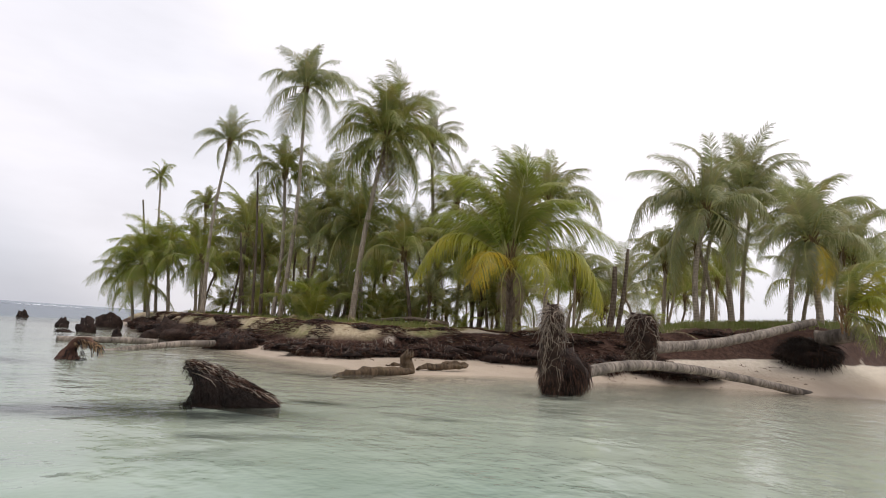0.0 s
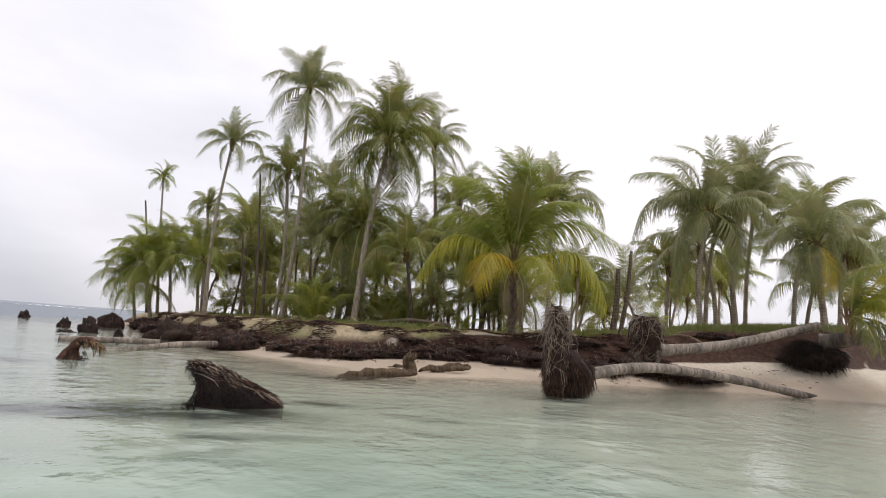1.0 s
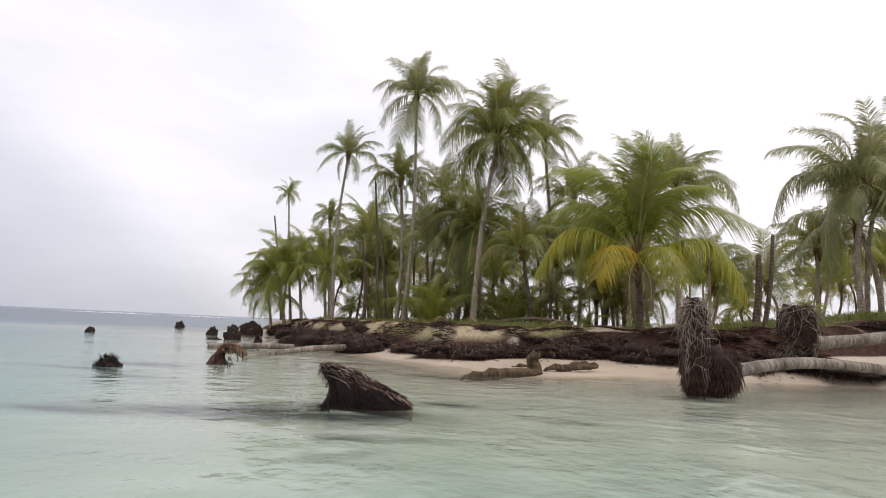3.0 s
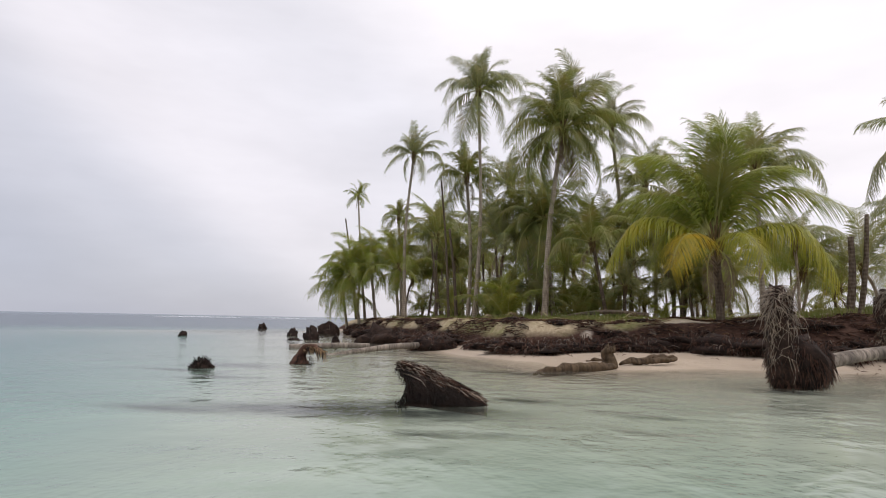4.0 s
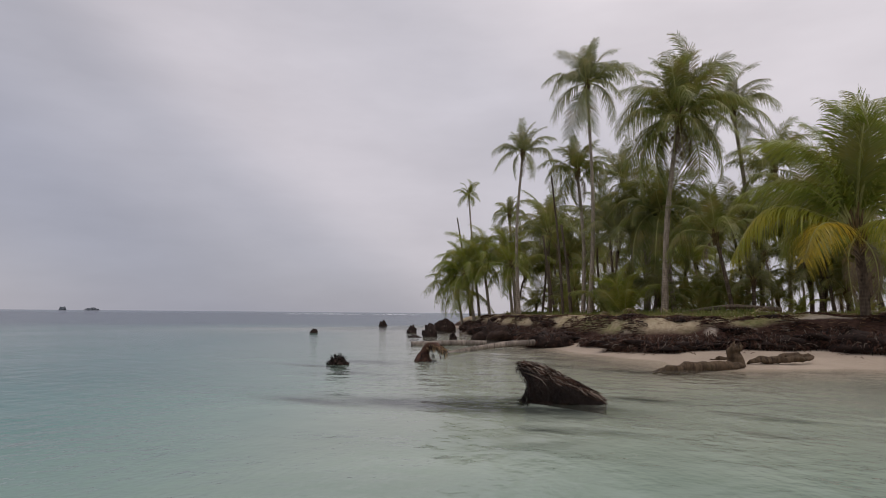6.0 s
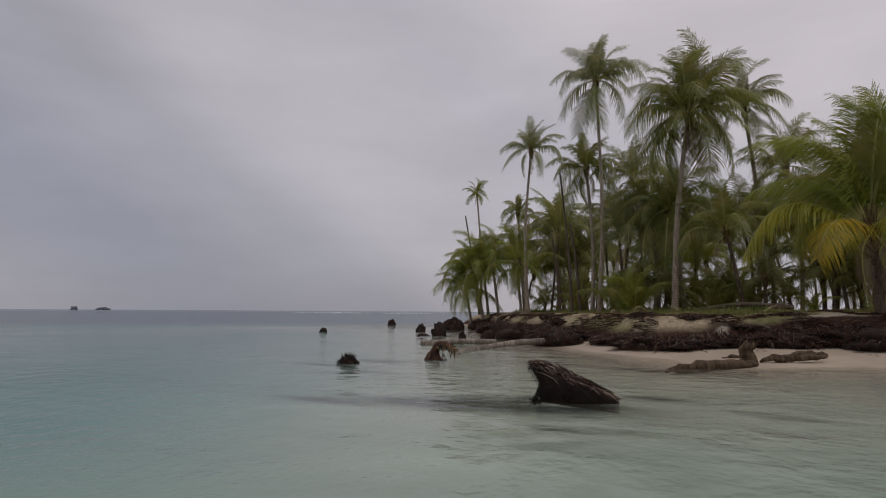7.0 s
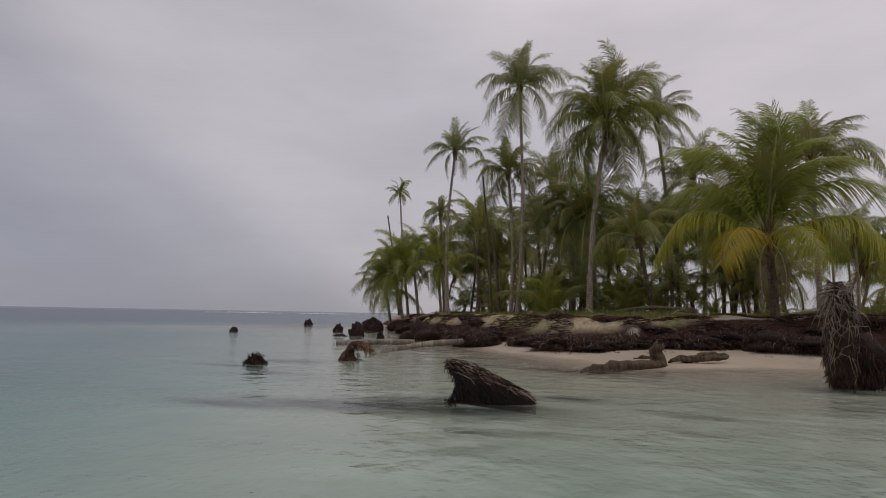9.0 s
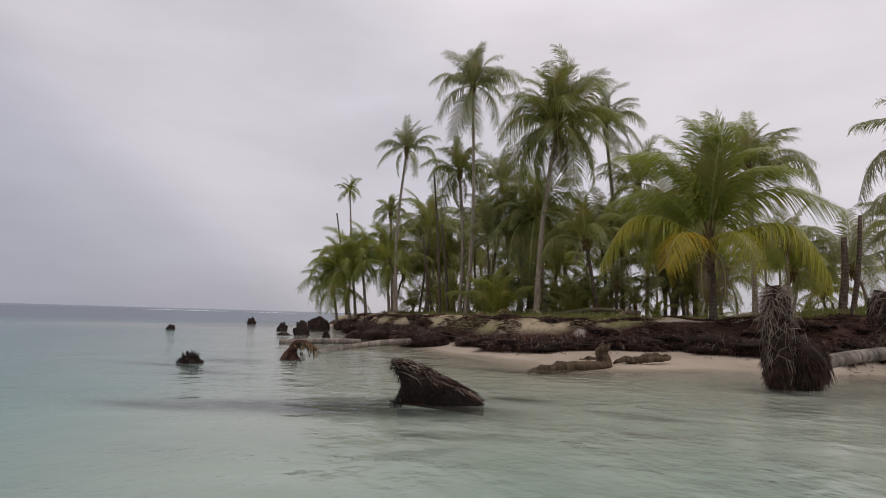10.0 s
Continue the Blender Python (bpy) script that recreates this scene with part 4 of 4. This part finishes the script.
plate = root_ball((4.72, 13.3, 1.10), (0.27, 0.34, 0.52), "root plate shaggy with dry roots", 31, 500, 0, 0.28, red=1300, spread=0.26, fall=0.45, square=0.6, fine=0.5, name="root_plate", of=bank_palm, rough=0.4)
fibre("straw_root_fibre", tangle((0.28, 0.35, 0.54), 90, 0.30, 7, 0.0065, lambda d: d.y < 0.3), ROOT_STRAW, plate, "tangled bleached straw roots")
fibre("dry_root_fibre", tangle((0.28, 0.35, 0.54), 200, 0.26, 8, 0.006, lambda d: d.y < 0.4), ROOT_GREY, plate, "tangled dry grey roots")
beach_palm = fallen_trunk([(10.55, 16.0, 1.42), (10.85, 15.6, 1.52), (11.3, 15.1, 1.66)], 0.21, 0.19, "fallen palm with thick trunk, dark roots and yellow-green fronds")
plate = root_ball((10.45, 16.2, 1.02), (0.78, 0.5, 0.34), "dark spreading roots on the sand", 41, 1300, 0, 0.34, red=300, name="root_plate", of=beach_palm, fine=0.6, spread=0.7, fall=0.6, rough=0.6)
r = random.Random(44)
lines = []
for i in range(320):
    a, reach = r.uniform(2.3, 4.6), r.uniform(0.7, 1.35)
    d = Vector((math.cos(a) * reach + r.gauss(0, 0.12), -0.35 - 0.3 * r.random(), math.sin(a) * 0.34 * reach + r.gauss(0, 0.06)))
    lines.append(([Vector((0.15, -0.25, 0.22)) + d * 0.15, d * 0.55 + Vector((0, -0.1, 0.24)), d * 0.8 + Vector((0, -0.05, 0.14)), d + Vector((0, 0, -0.04))], r.uniform(0.005, 0.011), 0.003))
fibre("long_root_fibre", lines[:220], ROOT_DARK, plate, "long dark radiating roots")
fibre("grey_root_fibre", lines[220:], ROOT_BROWN, plate, "long brown radiating roots")
r = random.Random(8)
CROWN_AT = Vector((10.62, 15.0, 2.10)) - beach_palm.matrix_world.translation
part("leaf_base_knot", boss_mesh(0.9, r, ROOT_TAN), beach_palm, "", Matrix.Translation(CROWN_AT))
for v, kinds in (((0.3, -0.5, 0.75), FRESH), ((0.7, -0.4, 0.7), TURNING), ((1.2, -0.3, 0.45), FRESH), ((0.55, -0.6, 0.35), TURNING), ((1.2, -0.4, 0.0), TURNING), ((0.9, -0.5, -0.35), TURNING), ((0.55, -0.5, -0.7), FRESH),
                 ((-0.2, -0.4, 0.55), GREEN), ((0.9, 0.5, 0.8), GREEN), ((0.1, -0.7, 0.1), FRESH), ((0.5, -0.8, -0.1), TURNING), ((-0.1, -0.6, -0.5), GREEN), ((1.4, 0.3, 0.2), FRESH), ((0.2, -0.3, -0.6), DEAD), ((0.5, -0.2, -0.9), DEAD)):
    hang_frond(beach_palm, CROWN_AT, Vector(v) * 1.8, kinds, r)

seedling = thing("young_palm", (4.95, 13.35, 1.36), "small pale green palm seedling growing on an upturned root plate", "palm tree", "young palms")
r = random.Random(15)
for i in range(11):
    a, el = i * 2.4, 1.4 - 1.1 * i / 11
    hang_frond(seedling, Vector((0, 0, 0)), Vector((math.cos(a) * math.cos(el), math.sin(a) * math.cos(el), math.sin(el))) * r.uniform(0.38, 0.55), FRESH, r)

# the arched stump and the logs along the shore
arch = thing("palm_stump", Matrix.Translation((-6.12, 10.3, 0.0)) @ Matrix.Scale(0.88, 4), "arched brown palm stump with hanging dry roots in the water", "tree stump")
r = random.Random(12)
v, f = tube(bend([(-0.10, 0, -0.04), (-0.07, 0, 0.12), (-0.01, 0, 0.26), (0.10, 0, 0.37), (0.27, 0, 0.37), (0.42, 0, 0.25)], 10), [0.24, 0.18, 0.13, 0.10, 0.085, 0.078, 0.074, 0.068, 0.058, 0.045, 0.03], 10, True, 0.5)
part("root_core", mesh_from("root_core", v, f, ROOT_RED), arch)
lines = []
for i in range(150):
    u = r.random()
    x, z = 0.04 + 0.40 * u, 0.30 + 0.10 * math.sin(math.pi * min(u * 1.1, 1))
    y = r.uniform(-0.13, 0.13)
    ln = r.uniform(0.06, 0.13 + 0.16 * u)
    lines.append(([Vector((x, y, z)), Vector((x + 0.06, y * 1.4, z - ln * 0.3)), Vector((x + r.uniform(0.02, 0.14), y * 1.6, max(z - ln, 0.0)))], 0.011, 0.004))
fibre("dry_root_fibre", lines[:100], ROOT_TAN, arch, "tan hanging roots")
fibre("wet_root_fibre", lines[100:] + strands((0.20, 0.18, 0.2), 80, 0.2, 3, floor=0.0), ROOT_DARK, arch, "dark wet roots")
fallen_trunk([(-9.4, 15.0, 0.02), (-8.3, 15.45, 0.09), (-7.3, 15.9, 0.10)], 0.09, 0.08, "pale fallen palm trunk lying in the shallows")
edge_palm = fallen_trunk([(-7.1, 12.9, -0.05), (-6.85, 14.2, 0.04), (-6.45, 15.4, 0.12), (-6.0, 16.4, 0.14)], 0.055, 0.095, "pale fallen palm trunk with flat dark roots at the water's edge")
root_ball((-5.65, 16.75, 0.14), (0.68, 0.4, 0.25), "flat dark root mass", 51, 260, 20, 0.3, red=300, name="root_plate", of=edge_palm, fine=0.7)

# stumps far out in the shallows
for x, y, rx, rz, seed in ((-7.1, 8.65, 0.15, 0.13, 61), (-18.39, 20.8, 0.18, 0.17, 62), (-23.5, 33.8, 0.24, 0.34, 63), (-15.0, 24.0, 0.22, 0.30, 64), (-12.05, 20.7, 0.24, 0.42, 65), (-12.45, 20.1, 0.25, 0.09, 66),
                           (-15.4, 28.1, 0.46, 0.52, 67), (-10.4, 19.6, 0.11, 0.21, 68), (-8.9, 20.3, 0.62, 0.46, 69)):
    hairy = seed == 61
    root_ball((x, y, -0.02), (rx * 1.25, rx, rz * 1.25), "dark tufted palm stump standing in the shallow water" if hairy else "dark eroded palm stump standing in the shallow water", seed, 260 if hairy else 480 if seed in (67, 69) else 200, 14,
              rz * (0.9 if hairy else 0.4), name="palm_stump", group="stumps in the shallows", spread=0.9 if hairy else 0.35, square=0.9 if seed in (67, 69) else 1.25, rough=0.6, fall=-0.2 if hairy else 0.9, keep=lambda d: d.z > 0.05, fine=0.6)

# root mats that hang from the eroded bank
rnd = random.Random(5)
for i in range(60):
    x = -14.6 + 0.40 * i + rnd.uniform(-0.25, 0.25)
    back = i % 3 == 2
    if 9.4 < x < 11.0 or back and x > 9.3 or not back and (x > 7.0 or 0.6 < x < 1.2 or -5.2 < x < -4.5):
        continue
    half, tall = rnd.uniform(0.5, 1.25) * (0.6 if back else 1.0), rnd.uniform(0.05, 0.11) if back else rnd.uniform(0.09, 0.22)
    y = float(np.interp(x, FOOT_X, FOOT_Y)) + rnd.uniform(-0.55, 0.15) + rnd.uniform(0.5, 1.3) * back
    slope = float(np.interp(x + 0.5, FOOT_X, FOOT_Y) - np.interp(x - 0.5, FOOT_X, FOOT_Y))
    z = gz(x, y - 0.15) if back else gz(x, y - 0.35) + tall * rnd.uniform(0.4, 0.9)
    root_ball((x, y, z), (half, 0.28 if back else rnd.uniform(0.35, 0.7), tall), "matted red-brown palm roots strewn along the eroded bank" if back else "matted dark red-brown palm roots hanging from the eroded bank", 70 + i, 150, 60,
              rnd.uniform(0.10, 0.16) if back else rnd.uniform(0.22, 0.38), math.atan(slope) + rnd.uniform(-0.2, 0.2), "root_mat", "root mats along the bank", red=480, keep=lambda d: d.y < 0.35, spread=0.85, rough=0.7, fall=0.5, fine=0.75)

# driftwood on the spit
def driftwood(points, radii, label):
    p0 = Vector(points[0])
    ob = thing("driftwood", p0, label, "driftwood", "driftwood on the sand")
    line = bend([Vector(p) - p0 for p in points], 24)
    rr = [float(np.interp(i / 24, np.linspace(0, 1, len(radii)), radii)) for i in range(25)]
    v, f = tube([q + Vector((0, 0.05, 0.03)) * noise.noise(q * 4) for q in line], rr, 13, True, 0.25, p0.x)
    v = [q + Vector((noise.fractal(q * 5 + p0, 1.0, 2.0, 3), noise.fractal(q * 5 - p0, 1.0, 2.0, 3), noise.fractal(q * 5 + p0 * 2, 1.0, 2.0, 3))) * 0.05 + Vector((0.3, 0.4, 1.0)) * 0.022 * noise.fractal(q * 9, 1.0, 2.0, 3) for q in map(Vector, v)]
    part("wood", mesh_from("wood", v, f, WOOD), ob)
    return ob


driftwood([(-1.75, 11.0, -0.03), (-1.2, 11.4, 0.04), (-0.7, 11.9, 0.06), (-0.35, 12.3, 0.06)], (0.03, 0.09, 0.10, 0.06), "weathered brown driftwood log half buried in wet sand")
stub = driftwood([(-0.50, 12.4, 0.02), (-0.47, 12.4, 0.16), (-0.50, 12.38, 0.30), (-0.46, 12.36, 0.40)], (0.17, 0.12, 0.11, 0.10), "upright broken palm stump on the sand spit")
for i in range(9):
    a = i * 0.7
    d = Vector((math.cos(a), math.sin(a), 0))
    v, f = tube([d * 0.08 + Vector((0.03, -0.02, 0.30)), d * 0.085 + Vector((0.04, -0.03, 0.40 + 0.03 * math.sin(i * 2.3))), d * 0.07 + Vector((0.05, -0.03, 0.44 + 0.05 * math.sin(i * 2.3)))], [0.035, 0.025, 0.006], 5)
    part("splinter", mesh_from("splinter", v, f, WOOD), stub)
driftwood([(-0.25, 12.7, 0.10), (0.1, 13.0, 0.14), (0.5, 13.2, 0.15), (0.85, 13.5, 0.15)], (0.04, 0.08, 0.06, 0.02), "weathered brown driftwood branch on the sand")
driftwood([(0.25, 13.6, 0.14), (0.55, 13.7, 0.20), (0.9, 13.9, 0.16)], (0.05, 0.09, 0.04), "broken piece of driftwood on the sand")
driftwood([(-1.0, 13.3, 0.06), (-0.8, 13.3, 0.10), (-0.55, 13.4, 0.08)], (0.02, 0.05, 0.02), "small piece of driftwood on the sand")
fallen_trunk([(-2.7, 23.0, 1.05), (-1.0, 22.9, 1.30), (0.6, 23.1, 1.20)], 0.07, 0.09, "mossy fallen palm trunk across the grove floor", BARK_DARK)


# ---- grass, litter and far islets ----
r = random.Random(19)
for i in range(26):
    x = r.uniform(-13, 7)
    y = float(np.interp(x, FOOT_X, FOOT_Y)) + r.uniform(1.0, 5.5)
    leaf = new("fallen_frond", r.choice(DEAD["out"]))
    size = r.uniform(0.9, 1.8)
    leaf.matrix_world = pose(x, y, gz(x, y) + 0.05, r.uniform(-20, 20), r.uniform(-4, 10), r.uniform(0, 360)) @ Matrix.Diagonal((size, size, size * 0.5, 1))
    tagged(leaf, "dry brown fallen palm frond lying on the sand", "palm frond", "fallen fronds")


def litter(count, area, label, seed, material, ln=0.25, thick=0.008, clump=-9.0):
    r = random.Random(seed)
    lines = []
    for i in range(count):
        x = r.uniform(area[0], area[1])
        y = float(np.interp(x, FOOT_X, FOOT_Y)) + r.uniform(area[2], area[3])
        if wobble(x, y * 2.2, 0.75, 4.0) + 0.5 * wobble(x, y, 0.3, 2.0) < clump:
            continue
        z, a = gz(x, y) + 0.015, r.uniform(0, 6.28)
        d = Vector((math.cos(a), math.sin(a), r.uniform(-0.1, 0.25))) * ln * r.uniform(0.3, 1.3)
        p = Vector((x, y, z))
        lines.append(([p - d * 0.5, p + Vector((0, 0, 0.02)), p + d * 0.5], thick, thick * 0.6))
    ob = new("leaf_litter", tubes("leaf_litter", lines, material))
    return tagged(ob, label, "leaf litter", kind="stuff")


litter(3200, (-14, 6, 0.4, 6.0), "dry tan leaf litter strewn over the sandy bank", 1, ROOT_TAN)
litter(150, (-4, 10, -1.6, -0.3), "small dark scraps of root and leaf on the sand", 3, ROOT_RED, 0.10)
litter(9000, (-14, 6.5, -0.3, 1.5), "dark red-brown root fragments strewn along the bank", 2, ROOT_RED, 0.30, 0.010, -0.05)
litter(2000, (-14, 6.5, -0.3, 1.3), "black root fragments strewn along the bank", 4, ROOT_DARK, 0.35, 0.011, 0.1)


def blades(name, count, area, height, material, label, seed, width=0.012):
    r = np.random.default_rng(seed)
    verts, faces = [], []
    made = 0
    while made < count:
        x, y = r.uniform(area[0], area[1]), r.uniform(area[2], area[3])
        y += float(np.interp(x, FOOT_X, FOOT_Y))
        if wobble(x, y, 0.8, 3.0) + 0.5 * wobble(x, y, 2.1, 1.0) < r.uniform(-0.5, 0.3):
            continue
        z = gz(x, y)
        h, a = height * r.uniform(0.5, 1.2), r.uniform(0, 6.28)
        lx, ly = math.cos(a) * h * 0.4, math.sin(a) * h * 0.4
        k = len(verts)
        verts += [(x - width, y, z - 0.02), (x + width, y, z - 0.02), (x + lx * 0.4 + width * 0.7, y + ly * 0.4, z + h * 0.65), (x + lx * 0.4 - width * 0.7, y + ly * 0.4, z + h * 0.65), (x + lx, y + ly, z + h)]
        faces += [(k, k + 1, k + 2, k + 3), (k + 3, k + 2, k + 4)]
        made += 1
    ob = new(name, mesh_from(name, verts, faces, material, False))
    return tagged(ob, label, "grass", kind="stuff")


blades("grass", 8000, (3.2, 17, 0.9, 4.5), 0.24, GRASS, "long green grass along the top of the bank", 1)
blades("grass", 5000, (-9, 3.2, 2.0, 12), 0.18, GRASS, "short patchy grass among the palms", 2)
blades("undergrowth", 3500, (-16, 0, 6.0, 16), 0.32, SHRUB, "low leafy undergrowth below the palms", 3, 0.03)


# distance haze is painted in: woods' base colour paled to bluish grey
FAR_WOODS = root_material("hazy_far_woods", (0.10, 0.115, 0.13), (0.16, 0.175, 0.19))


def islet(x, y, half, tall, seed):
    ob = thing("islet", (x, y, -1), "tiny distant wooded islet on the horizon", "island", "far islets")
    part("woods", blob_mesh("woods", (half, half * 0.4, tall), seed, FAR_WOODS, 0.6, 4, 3.0), ob)


islet(-1060, 562, 9, 6, 1)
islet(-1039, 600, 17, 5, 2)


FOAM = Mat("surf_foam", 0.7)
FOAM.color(FOAM.ramp(FOAM.noise(2.5, 5), (0.3, (0.62, 0.66, 0.68)), (0.7, (0.85, 0.86, 0.87))))
FOAM = FOAM.m
rnd = random.Random(3)
for ax, ay, bx, by in ((-175, 180, -150, 200), (-147, 204, -128, 216)):
    line = [Vector((ax + (bx - ax) * i / 30, ay + (by - ay) * i / 30 + rnd.uniform(-0.8, 0.8), 0.0)) for i in range(31)]
    v, f = tube(line, [0.03 + 0.22 * math.sin(math.pi * i / 30) * rnd.uniform(0.4, 1.2) for i in range(31)], 6, True, 0.6)
    surf = new("surf", mesh_from("surf", v, f, FOAM))
    tagged(surf, "thin white line of surf breaking on the far reef", "surf", kind="stuff")
